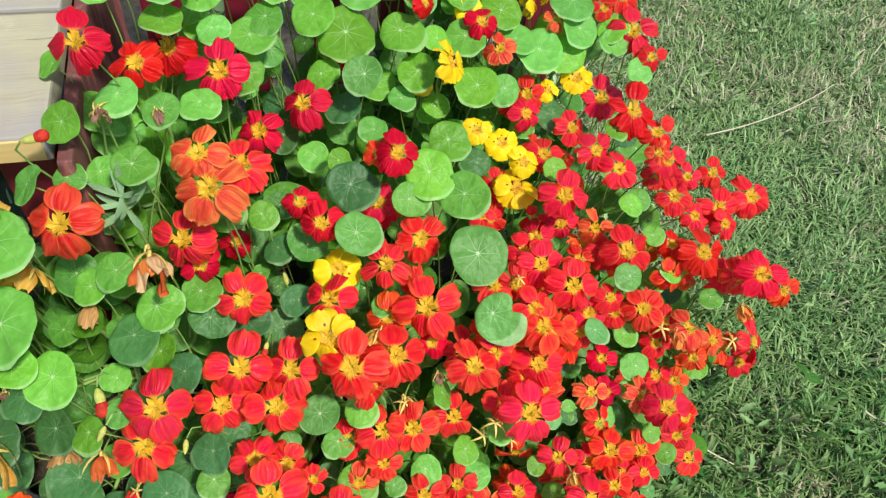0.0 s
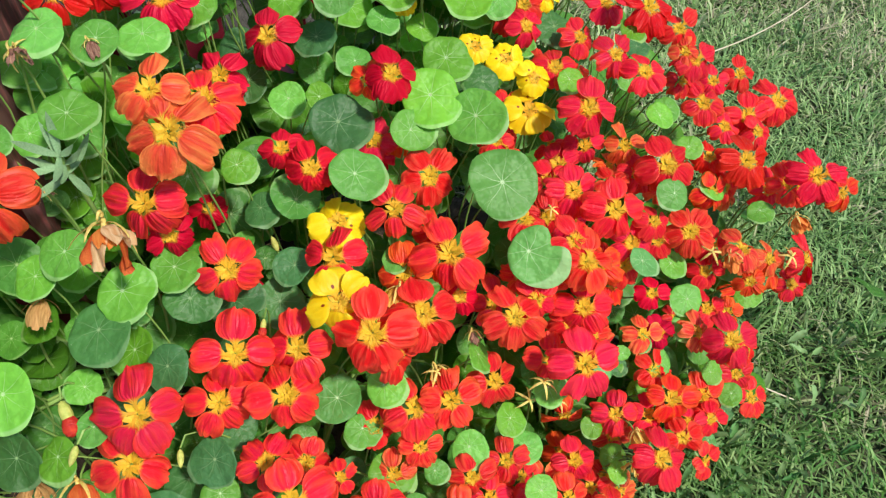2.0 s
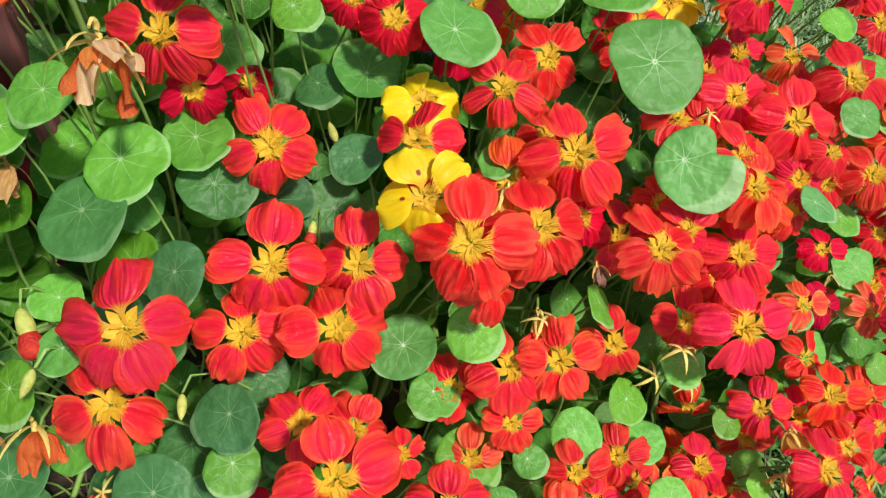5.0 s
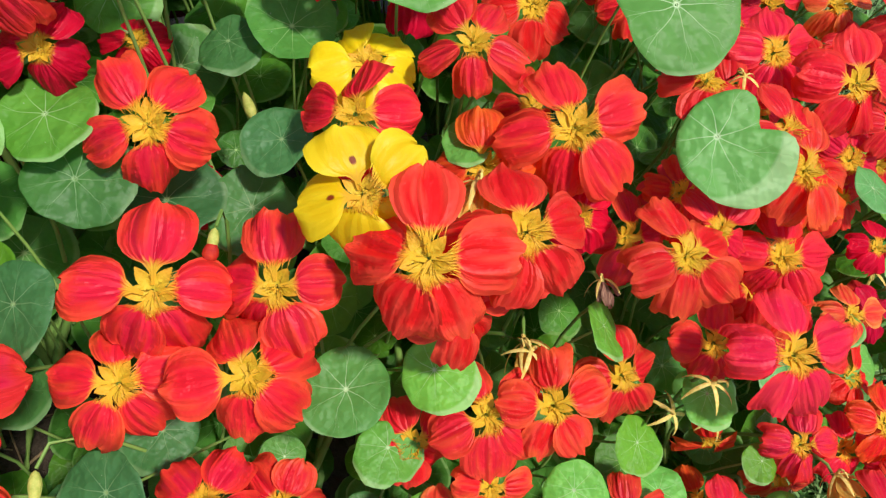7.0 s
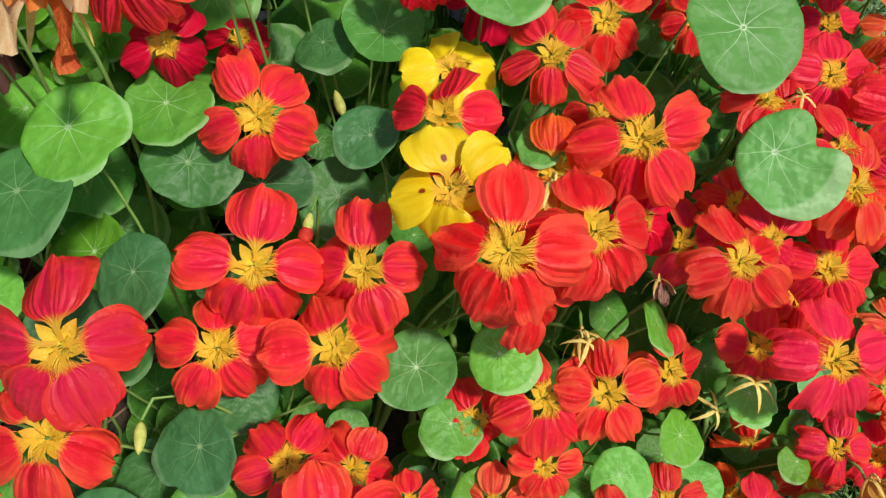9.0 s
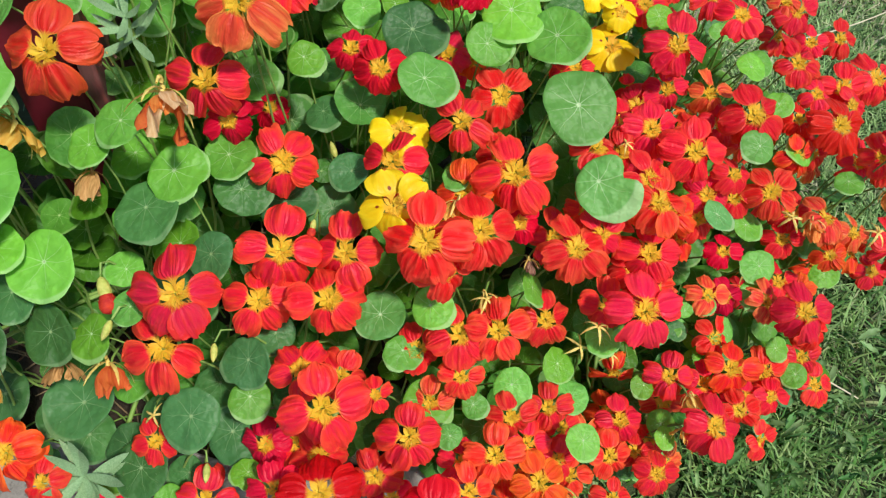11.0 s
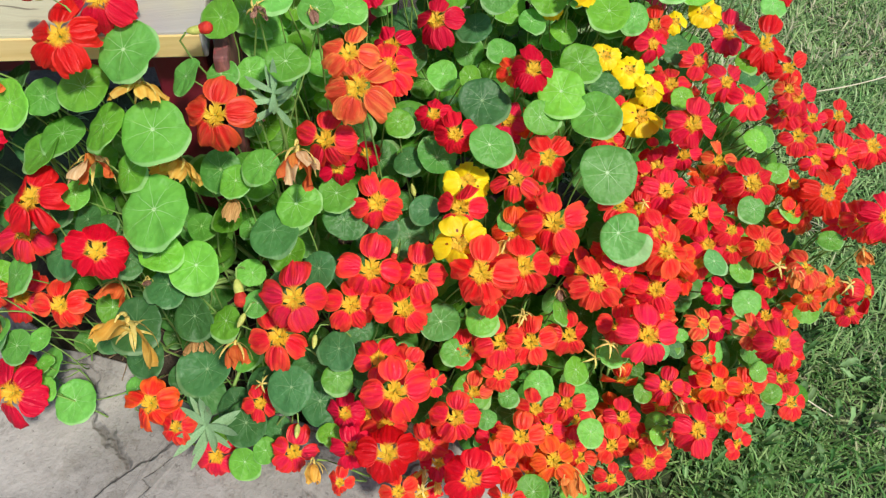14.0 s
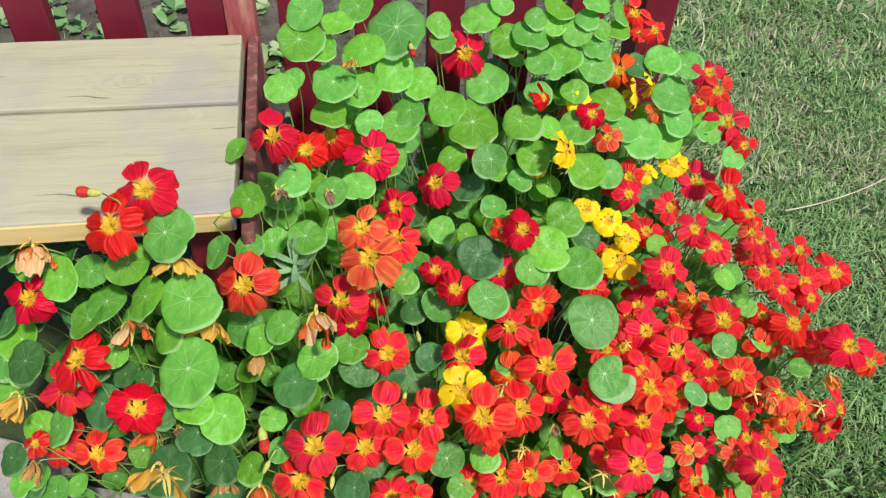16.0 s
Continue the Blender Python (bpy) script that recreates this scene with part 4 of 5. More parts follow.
# front plant
front = plant("nasturtium with flame-red orange-edged flowers spilling over the paving", (-0.03, 0.4, 0.05))
flower(front, "O", -0.132, 0.364, 0.427, 0.055, 30)
flower(front, "R", -0.112, 0.385, 0.430, 0.047, 15)
flower(front, "R", -0.157, 0.351, 0.378, 0.048, 0)
flower(front, "C", -0.147, 0.349, 0.346, 0.032, 36)
flower(front, "R", -0.112, 0.328, 0.333, 0.047, 36)
flower(front, "C", 0.005, 0.440, 0.395, 0.039, 0)
flower(front, "S", 0.029, 0.398, 0.333, 0.043, 30)
flower(front, "S2", -0.054, 0.386, 0.363, 0.039, 10)
flower(front, "S", -0.010, 0.429, 0.343, 0.038, 36)
flower(front, "S2", -0.075, 0.413, 0.356, 0.033, 0)
flower(front, "R", -0.000, 0.365, 0.340, 0.041, 30)
flower(front, "S", -0.044, 0.331, 0.336, 0.043, 0)
flower(front, "Y", -0.039, 0.364, 0.330, 0.042, 170)
flower(front, "R", 0.036, 0.334, 0.327, 0.054, 10)
flower(front, "S", 0.093, 0.358, 0.330, 0.037, 0)
flower(front, "R", 0.081, 0.422, 0.341, 0.026, 0)
flower(front, "R", -0.165, 0.240, 0.315, 0.056, 0)
flower(front, "R", -0.125, 0.262, 0.276, 0.048, 0)
flower(front, "R", -0.111, 0.283, 0.301, 0.054, 0)
flower(front, "R", -0.080, 0.258, 0.287, 0.049, 20)
flower(front, "R", -0.097, 0.229, 0.247, 0.041, 36)
flower(front, "R", -0.079, 0.195, 0.262, 0.056, 15)
flower(front, "R", -0.071, 0.284, 0.301, 0.047, 0)
flower(front, "C2", -0.123, 0.201, 0.188, 0.035, 0)
flower(front, "C2", -0.080, 0.159, 0.219, 0.051, 0)
flower(front, "C2", -0.111, 0.168, 0.195, 0.037, 20)
flower(front, "R", -0.120, 0.147, 0.162, 0.026, 0)
flower(front, "R", -0.068, 0.145, 0.163, 0.036, 20)
flower(front, "S", -0.022, 0.273, 0.331, 0.057, 0)
flower(front, "S", 0.013, 0.289, 0.324, 0.053, 0)
flower(front, "C", 0.043, 0.319, 0.293, 0.029, 36)
flower(front, "R", 0.078, 0.295, 0.302, 0.048, 20)
flower(front, "R", 0.031, 0.259, 0.253, 0.043, 10)
flower(front, "R", 0.068, 0.279, 0.236, 0.042, 0)
flower(front, "R", 0.006, 0.258, 0.249, 0.045, 20)
flower(front, "R", 0.008, 0.238, 0.226, 0.031, 0)
flower(front, "R", -0.026, 0.199, 0.212, 0.045, 0)
flower(front, "R", 0.033, 0.194, 0.197, 0.040, 0)
flower(front, "R", 0.045, 0.220, 0.201, 0.036, 10)
flower(front, "R", 0.076, 0.238, 0.180, 0.036, 0)
flower(front, "R", 0.016, 0.171, 0.191, 0.037, 0)
flower(front, "C2", -0.009, 0.146, 0.219, 0.047, 0)
flower(front, "S", 0.025, 0.144, 0.176, 0.036, 0)
flower(front, "R", -0.049, 0.219, 0.233, 0.025, 0)
withered(front, "WY", -0.146, 0.162, 0.147, 0.030)
withered(front, "WY", -0.001, 0.312, 0.311, 0.029)
flower(front, "O2", 0.065, 0.182, 0.182, 0.042, 20)
withered(front, "WY", -0.046, 0.169, 0.135, 0.038)
withered(front, "WO", 0.082, 0.179, 0.161, 0.032)
withered(front, "WY", 0.024, 0.283, 0.248, 0.027)
withered(front, "B", 0.050, 0.295, 0.278, 0.020)
bud(front, -0.152, 0.235, 0.252, 0.015, 180, shut=True)
leaf(front, -0.071, 0.347, 0.306, 0.0145, "d")
leaf(front, 0.000, 0.347, 0.308, 0.0120)
leaf(front, 0.125, 0.299, 0.175, 0.0125)
leaf(front, -0.028, 0.526, 0.401, 0.0185, "w")
leaf(front, -0.153, 0.449, 0.428, 0.0165)
leaf(front, -0.147, 0.337, 0.328, 0.0176)
leaf(front, -0.094, 0.395, 0.313, 0.0145, "d")
leaf(front, -0.103, 0.392, 0.363, 0.0132)
leaf(front, -0.139, 0.322, 0.312, 0.0188, "d")
leaf(front, -0.072, 0.494, 0.326, 0.0155)
leaf(front, -0.047, 0.465, 0.353, 0.0131)
leaf(front, -0.034, 0.438, 0.353, 0.0238, "g")
leaf(front, 0.033, 0.444, 0.369, 0.0233)
leaf(front, 0.064, 0.426, 0.364, 0.0226, ahead=(-0.3, -0.4, 0.8))
leaf(front, 0.050, 0.486, 0.367, 0.0204)
leaf(front, 0.017, 0.422, 0.357, 0.0171)
leaf(front, -0.025, 0.379, 0.362, 0.0201)
leaf(front, 0.076, 0.373, 0.351, 0.0257, "w", ahead=(0, -0.5, 0.85))
leaf(front, 0.077, 0.471, 0.355, 0.0147, "d")
leaf(front, -0.004, 0.462, 0.376, 0.0122)
# Low leaves given d here have their shade put into the colour.
leaf(front, -0.148, 0.214, 0.178, 0.0224, "d")
leaf(front, -0.131, 0.220, 0.223, 0.0147)
leaf(front, -0.153, 0.279, 0.300, 0.0165, "d")
leaf(front, -0.132, 0.237, 0.242, 0.0181, "d")
leaf(front, -0.133, 0.185, 0.179, 0.0115)
leaf(front, -0.015, 0.271, 0.262, 0.0151)
leaf(front, -0.032, 0.255, 0.228, 0.0139)
leaf(front, -0.048, 0.271, 0.248, 0.0181, "w")
leaf(front, -0.014, 0.230, 0.203, 0.0191)
leaf(front, 0.045, 0.241, 0.209, 0.0147)
leaf(front, 0.082, 0.266, 0.195, 0.0137)
leaf(front, 0.094, 0.250, 0.175, 0.0141)
leaf(front, 0.018, 0.227, 0.205, 0.0099)
leaf(front, 0.050, 0.157, 0.168, 0.0156)
leaf(front, 0.093, 0.173, 0.139, 0.0163)
leaf(front, 0.002, 0.204, 0.205, 0.0093)
leaf(front, 0.055, 0.290, 0.259, 0.0134)
leaf(front, -0.116, 0.336, 0.284, 0.0207, "d")
leaf(front, -0.084, 0.335, 0.280, 0.0187, "d")
leaf(front, -0.120, 0.267, 0.225, 0.0158, "d")
flower(front, "R", 0.060, 0.214, 0.170, 0.034, 0)
flower(front, "R", 0.089, 0.231, 0.160, 0.029, 20)
flower(front, "S", 0.085, 0.208, 0.156, 0.031, 0)
flower(front, "C2", -0.036, 0.177, 0.157, 0.034, 20)
flower(front, "S", 0.012, 0.195, 0.180, 0.034, 0)
flower(front, "R", -0.048, 0.185, 0.175, 0.039, 36)
flower(front, "R", 0.047, 0.173, 0.156, 0.034, 0)
flower(front, "S", -0.047, 0.156, 0.126, 0.038, 20)
flower(front, "S", -0.118, 0.193, 0.171, 0.033, 36)
flower(front, "R", -0.086, 0.191, 0.194, 0.043, 36)
flower(front, "R", -0.104, 0.203, 0.186, 0.033, 0)
flower(front, "R", -0.072, 0.232, 0.231, 0.037, 36)
flower(front, "R", 0.092, 0.338, 0.285, 0.031, 0)
flower(front, "R", 0.094, 0.199, 0.149, 0.033, 0)
flower(front, "O", -0.140, 0.383, 0.443, 0.043, 0)
flower(front, "C", -0.013, 0.451, 0.306, 0.046, 0)
bud(front, -0.086, 0.373, 0.299, 0.015, 20, shut=True)
spent_calyx(front, -0.047, 0.155, 0.145, 0.027)
flower(front, "S2", -0.143, 0.479, 0.436, 0.049, 10)
flower(front, "C", -0.132, 0.402, 0.308, 0.028, 0)
flower(front, "C2", -0.108, 0.346, 0.278, 0.029, 0)
flower(front, "Y", -0.041, 0.294, 0.337, 0.042, 20, ahead=(-0.15, -0.5, 0.85))
flower(front, "Y", 0.006, 0.305, 0.300, 0.040, 0, ahead=(0.75, 0.2, 0.6))
spent_calyx(front, 0.023, 0.279, 0.258, 0.022)
bud(front, -0.093, 0.302, 0.300, 0.013, 170)

# left plant
left = plant("nasturtium with scarlet flowers and large round leaves beside the bench", (-0.22, 0.36, 0.062))
flower(left, "S2", -0.320, 0.379, 0.472, 0.054, 38)
flower(left, "S2", -0.343, 0.352, 0.455, 0.052, 8)
flower(left, "R", -0.237, 0.338, 0.406, 0.055, 0)
flower(left, "C", -0.434, 0.333, 0.366, 0.046, 0)
flower(left, "S2", -0.389, 0.297, 0.329, 0.057, 0)
flower(left, "R", -0.411, 0.297, 0.277, 0.052, 36)
flower(left, "C", -0.318, 0.252, 0.333, 0.045, 0)
flower(left, "R", -0.438, 0.276, 0.197, 0.051, 36)
flower(left, "R", -0.378, 0.249, 0.239, 0.048, 20)
flower(left, "S", -0.444, 0.258, 0.230, 0.027, 0)
flower(left, "C2", -0.427, 0.192, 0.165, 0.060, 36)
flower(left, "C2", -0.458, 0.237, 0.121, 0.037, 0)
flower(left, "O2", -0.297, 0.192, 0.181, 0.049, 0)
flower(left, "R", -0.272, 0.178, 0.169, 0.033, 0)
flower(left, "S", -0.250, 0.180, 0.090, 0.044, 36)
flower(left, "R", -0.178, 0.226, 0.275, 0.050, 36)
flower(left, "R", -0.204, 0.211, 0.164, 0.034, 36)
flower(left, "R", -0.169, 0.179, 0.134, 0.045, 0)
withered(left, "W", -0.1725, 0.322, 0.379, 0.044)
withered(left, "W", -0.427, 0.358, 0.395, 0.041)
withered(left, "B", -0.210, 0.351, 0.389, 0.018)
withered(left, "B", -0.214, 0.410, 0.446, 0.020)
withered(left, "WY", -0.304, 0.222, 0.252, 0.056, 14)
spent_calyx(left, -0.304, 0.226, 0.252, 0.034)
withered(left, "WR", -0.335, 0.275, 0.230, 0.035)
withered(left, "B", -0.301, 0.271, 0.257, 0.018)
withered(left, "D", -0.445, 0.243, 0.205, 0.030)
withered(left, "D", -0.259, 0.240, 0.214, 0.026)
withered(left, "WR", -0.219, 0.226, 0.236, 0.037)
withered(left, "WY", -0.451, 0.277, 0.269, 0.038)
bud(left, -0.3577, 0.3659, 0.4753, 0.022, 90)
bud(left, -0.249, 0.378, 0.451, 0.021, -70)
bud(left, -0.216, 0.257, 0.283, 0.026, -160)
bud(left, -0.207, 0.228, 0.289, 0.016, 160, shut=True)
bud(left, -0.167, 0.192, 0.152, 0.017, 180, shut=True)
bud(left, -0.456, 0.208, 0.183, 0.018, 0)
leaf(left, -0.303, 0.361, 0.439, 0.0240)
leaf(left, -0.242, 0.405, 0.441, 0.0174)
leaf(left, -0.206, 0.429, 0.450, 0.0171)
leaf(left, -0.169, 0.413, 0.454, 0.0150)
leaf(left, -0.189, 0.381, 0.427, 0.0174)
leaf(left, -0.264, 0.367, 0.413, 0.0157)
leaf(left, -0.244, 0.386, 0.401, 0.0139)
leaf(left, -0.405, 0.349, 0.380, 0.0207)
leaf(left, -0.377, 0.353, 0.387, 0.0165)
leaf(left, -0.340, 0.352, 0.404, 0.0201)
leaf(left, -0.368, 0.342, 0.358, 0.0198)
leaf(left, -0.322, 0.330, 0.388, 0.0206)
leaf(left, -0.284, 0.330, 0.390, 0.0282)
leaf(left, -0.282, 0.289, 0.343, 0.0305)
leaf(left, -0.361, 0.313, 0.316, 0.0131)
leaf(left, -0.205, 0.332, 0.359, 0.0164)
leaf(left, -0.177, 0.319, 0.331, 0.0197)
leaf(left, -0.192, 0.298, 0.320, 0.0221, "d")
leaf(left, -0.227, 0.327, 0.342, 0.0152)
leaf(left, -0.381, 0.327, 0.349, 0.0198)
leaf(left, -0.309, 0.318, 0.350, 0.0168)
leaf(left, -0.253, 0.271, 0.296, 0.0226)
# Lower left: every d below darkens a covered leaf in place of shade.
leaf(left, -0.256, 0.246, 0.254, 0.0200, "d")
leaf(left, -0.226, 0.240, 0.264, 0.0157)
leaf(left, -0.306, 0.239, 0.243, 0.0251, "d")
leaf(left, -0.420, 0.240, 0.135, 0.0182)
leaf(left, -0.391, 0.212, 0.115, 0.0217)
leaf(left, -0.407, 0.207, 0.146, 0.0132)
leaf(left, -0.258, 0.236, 0.170, 0.0262, "d")
leaf(left, -0.172, 0.214, 0.202, 0.0218, "d")
leaf(left, -0.219, 0.202, 0.134, 0.0222, "d")
leaf(left, -0.198, 0.182, 0.121, 0.0128)
leaf(left, -0.213, 0.284, 0.272, 0.0131)
leaf(left, -0.423, 0.272, 0.242, 0.0196)
leaf(left, -0.281, 0.266, 0.268, 0.0199, "d")
leaf(left, -0.280, 0.273, 0.308, 0.0181)
leaf(left, -0.309, 0.272, 0.292, 0.0146, "d")
leaf(left, -0.456, 0.231, 0.202, 0.0147)
leaf(left, -0.199, 0.249, 0.284, 0.0125)
leaf(left, -0.401, 0.233, 0.202, 0.0116)
leaf(left, -0.441, 0.240, 0.199, 0.0127)
leaf(left, -0.217, 0.173, 0.108, 0.0168)
leaf(left, -0.304, 0.208, 0.169, 0.0107, "d")
spent_calyx(left, -0.201, 0.220, 0.188, 0.019)
spent_calyx(left, -0.304, 0.271, 0.250, 0.020)
flower(left, "S2", -0.216, 0.413, 0.512, 0.044, 20)
flower(left, "S2", -0.203, 0.466, 0.449, 0.042, 36)
flower(left, "S2", -0.187, 0.496, 0.442, 0.047, 10)
leaf(left, -0.185, 0.498, 0.468, 0.0183)
leaf(left, -0.222, 0.485, 0.503, 0.0149)
leaf(left, -0.214, 0.497, 0.505, 0.0111)
leaf(left, -0.266, 0.466, 0.441, 0.0132)
leaf(left, -0.461, 0.330, 0.300, 0.0215)
leaf(left, -0.462, 0.377, 0.369, 0.0157)
# Leaves behind: d carries their shade in the leaf colour.
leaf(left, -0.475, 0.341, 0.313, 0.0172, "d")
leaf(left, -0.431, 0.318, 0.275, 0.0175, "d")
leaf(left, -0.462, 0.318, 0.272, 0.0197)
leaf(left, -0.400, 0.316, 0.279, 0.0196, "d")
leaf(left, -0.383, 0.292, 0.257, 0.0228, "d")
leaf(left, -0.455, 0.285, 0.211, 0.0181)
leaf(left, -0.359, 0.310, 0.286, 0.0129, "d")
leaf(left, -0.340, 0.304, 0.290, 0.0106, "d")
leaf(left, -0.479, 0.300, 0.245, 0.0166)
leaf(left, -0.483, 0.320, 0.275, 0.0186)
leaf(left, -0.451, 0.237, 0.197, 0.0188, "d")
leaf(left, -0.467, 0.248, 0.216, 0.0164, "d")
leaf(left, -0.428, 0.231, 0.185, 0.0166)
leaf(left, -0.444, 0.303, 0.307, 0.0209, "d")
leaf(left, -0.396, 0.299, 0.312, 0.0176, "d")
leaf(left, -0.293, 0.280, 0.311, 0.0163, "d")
spent_calyx(left, -0.431, 0.356, 0.397, 0.031)
spent_calyx(left, -0.217, 0.411, 0.448, 0.022)
withered(left, "B", -0.172, 0.409, 0.451, 0.018)
withered(left, "W", -0.340, 0.322, 0.341, 0.042, 8)
withered(left, "WY", -0.277, 0.336, 0.336, 0.042, 22)
withered(left, "WY", -0.296, 0.351, 0.404, 0.038, 40)
withered(left, "D", -0.229, 0.318, 0.318, 0.026)

# right plant
right = plant("dense nasturtium covered in red flowers trailing onto the lawn", (0.15, 0.45, 0.04))
flower(right, "Y", 0.120, 0.477, 0.319, 0.042, 0)
flower(right, "Y", 0.125, 0.494, 0.336, 0.030, 30)
flower(right, "R", 0.191, 0.499, 0.353, 0.038, 30)
flower(right, "S", 0.212, 0.483, 0.348, 0.040, 0)
flower(right, "S", 0.158, 0.447, 0.346, 0.048, 0)
flower(right, "S", 0.222, 0.416, 0.311, 0.051, 20)
flower(right, "O", 0.197, 0.448, 0.301, 0.034, 0)
flower(right, "S", 0.140, 0.438, 0.294, 0.041, 20)
flower(right, "S", 0.138, 0.391, 0.316, 0.044, 0)
flower(right, "S", 0.164, 0.366, 0.321, 0.047, 0)
flower(right, "R", 0.246, 0.384, 0.262, 0.043, 36)
flower(right, "S2", 0.312, 0.444, 0.278, 0.048, 0)
flower(right, "S2", 0.360, 0.415, 0.287, 0.048, 10)
flower(right, "S", 0.130, 0.346, 0.313, 0.040, 20)
flower(right, "S", 0.209, 0.382, 0.282, 0.031, 0)
flower(right, "S2", 0.285, 0.459, 0.268, 0.030, 0)
flower(right, "S", 0.140, 0.319, 0.265, 0.046, 0)
flower(right, "R", 0.139, 0.335, 0.303, 0.045, 0)
flower(right, "S", 0.132, 0.274, 0.260, 0.053, 0)
flower(right, "S", 0.097, 0.311, 0.293, 0.037, 30)
flower(right, "C", 0.205, 0.340, 0.242, 0.027, 0)
flower(right, "C", 0.219, 0.326, 0.200, 0.030, 20)
flower(right, "S", 0.272, 0.305, 0.217, 0.049, 0)
flower(right, "R", 0.315, 0.319, 0.121, 0.037, 0)
flower(right, "S", 0.398, 0.405, 0.174, 0.046, 0, ahead=(0.7, -0.3, 0.65))
flower(right, "R", 0.173, 0.269, 0.175, 0.036, 0)
flower(right, "O2", 0.226, 0.280, 0.170, 0.045, 0)
flower(right, "R", 0.266, 0.292, 0.141, 0.044, 10)
flower(right, "S", 0.265, 0.269, 0.144, 0.031, 0)
flower(right, "S", 0.199, 0.227, 0.180, 0.049, 0)
flower(right, "S", 0.229, 0.249, 0.160, 0.036, 20)
flower(right, "S", 0.138, 0.244, 0.148, 0.039, 0)
flower(right, "R", 0.124, 0.211, 0.157, 0.036, 0)
flower(right, "R", 0.160, 0.201, 0.150, 0.035, 0)
flower(right, "O", 0.298, 0.380, 0.240, 0.040, 20, ahead=(0.3, -0.2, 0.9))
flower(right, "O", 0.325, 0.374, 0.228, 0.034, 0, ahead=(0.35, -0.5, 0.8))
withered(right, "WO", 0.357, 0.406, 0.235, 0.024)
withered(right, "WO", 0.285, 0.372, 0.236, 0.022)
spent_calyx(right, 0.270, 0.378, 0.238, 0.026)
spent_calyx(right, 0.343, 0.374, 0.228, 0.024)
flower(right, "O2", 0.136, 0.279, 0.155, 0.036, 180, ahead=(0.1, -0.9, 0.15))
spent_calyx(right, 0.097, 0.275, 0.205, 0.024)
withered(right, "WY", 0.186, 0.252, 0.168, 0.023)
withered(right, "WY", 0.182, 0.231, 0.153, 0.022)
leaf(right, 0.0915, 0.334, 0.3215, 0.0225, "n", ahead=(-0.12, -0.55, 0.80))
leaf(right, 0.234, 0.476, 0.304, 0.0124)
leaf(right, 0.289, 0.438, 0.252, 0.0150)
leaf(right, 0.324, 0.414, 0.244, 0.0124)
leaf(right, 0.224, 0.396, 0.298, 0.0140, "w")
leaf(right, 0.305, 0.468, 0.253, 0.0142)
leaf(right, 0.258, 0.454, 0.287, 0.0113)
leaf(right, 0.152, 0.488, 0.338, 0.0120)
leaf(right, 0.096, 0.209, 0.191, 0.0132)
leaf(right, 0.112, 0.280, 0.214, 0.0146)
leaf(right, 0.251, 0.354, 0.205, 0.0149)
leaf(right, 0.331, 0.378, 0.164, 0.0125)
leaf(right, 0.176, 0.250, 0.129, 0.0132)
leaf(right, 0.170, 0.232, 0.146, 0.0096)
leaf(right, 0.195, 0.356, 0.266, 0.0139, "w")
leaf(right, 0.234, 0.374, 0.232, 0.0136)
leaf(right, 0.247, 0.335, 0.193, 0.0127)
leaf(right, 0.227, 0.317, 0.166, 0.0117)
leaf(right, 0.198, 0.317, 0.204, 0.0090)
leaf(right, 0.274, 0.308, 0.154, 0.0106)
leaf(right, 0.155, 0.266, 0.164, 0.0102)
leaf(right, 0.295, 0.294, 0.136, 0.0113)
leaf(right, 0.176, 0.301, 0.219, 0.0065)
flower(right, "O2", 0.369, 0.408, 0.158, 0.040, 20)
flower(right, "S", 0.348, 0.445, 0.235, 0.037, 0)
flower(right, "S", 0.389, 0.463, 0.219, 0.044, 20)
flower(right, "S", 0.117, 0.377, 0.302, 0.038, 0)
flower(right, "S", 0.128, 0.418, 0.297, 0.039, 20)
flower(right, "S", 0.165, 0.453, 0.298, 0.034, 0)
flower(right, "R", 0.180, 0.416, 0.292, 0.032, 20)
flower(right, "S", 0.206, 0.427, 0.288, 0.035, 0)
flower(right, "S", 0.222, 0.387, 0.249, 0.034, 0)
flower(right, "S", 0.191, 0.372, 0.268, 0.038, 36)
flower(right, "S", 0.185, 0.359, 0.257, 0.035, 0)
flower(right, "R", 0.112, 0.330, 0.274, 0.038, 20)
flower(right, "S", 0.133, 0.315, 0.248, 0.038, 36)
flower(right, "R", 0.149, 0.309, 0.237, 0.034, 0)
flower(right, "S", 0.209, 0.274, 0.154, 0.036, 0)
flower(right, "S", 0.282, 0.360, 0.176, 0.037, 0)
flower(right, "S", 0.320, 0.331, 0.141, 0.036, 36)
flower(right, "S", 0.151, 0.226, 0.130, 0.032, 0)
flower(right, "S", 0.278, 0.392, 0.228, 0.035, 0)
spent_calyx(right, 0.126, 0.280, 0.184, 0.020)
spent_calyx(right, 0.117, 0.373, 0.316, 0.017)

# back plant
back = plant("leafy nasturtium with yellow and red flowers before the slatted back", (0.02, 0.58, 0.045))
flower(back, "Y", 0.103, 0.510, 0.344, 0.032, 10)
flower(back, "Y", 0.025, 0.556, 0.367, 0.023, 36)
flower(back, "Y", 0.184, 0.606, 0.347, 0.034, 20)
flower(back, "Y", 0.153, 0.586, 0.345, 0.023, 0)
flower(back, "Y", 0.078, 0.514, 0.354, 0.027, 0)
flower(back, "S", 0.131, 0.580, 0.343, 0.036, 10)
flower(back, "S", 0.131, 0.559, 0.337, 0.036, 36)
flower(back, "R", 0.145, 0.507, 0.336, 0.038, 0)
flower(back, "R", 0.180, 0.556, 0.325, 0.036, 20)
flower(back, "S", 0.212, 0.596, 0.332, 0.043, 0)
flower(back, "S2", 0.231, 0.549, 0.362, 0.051, 0)
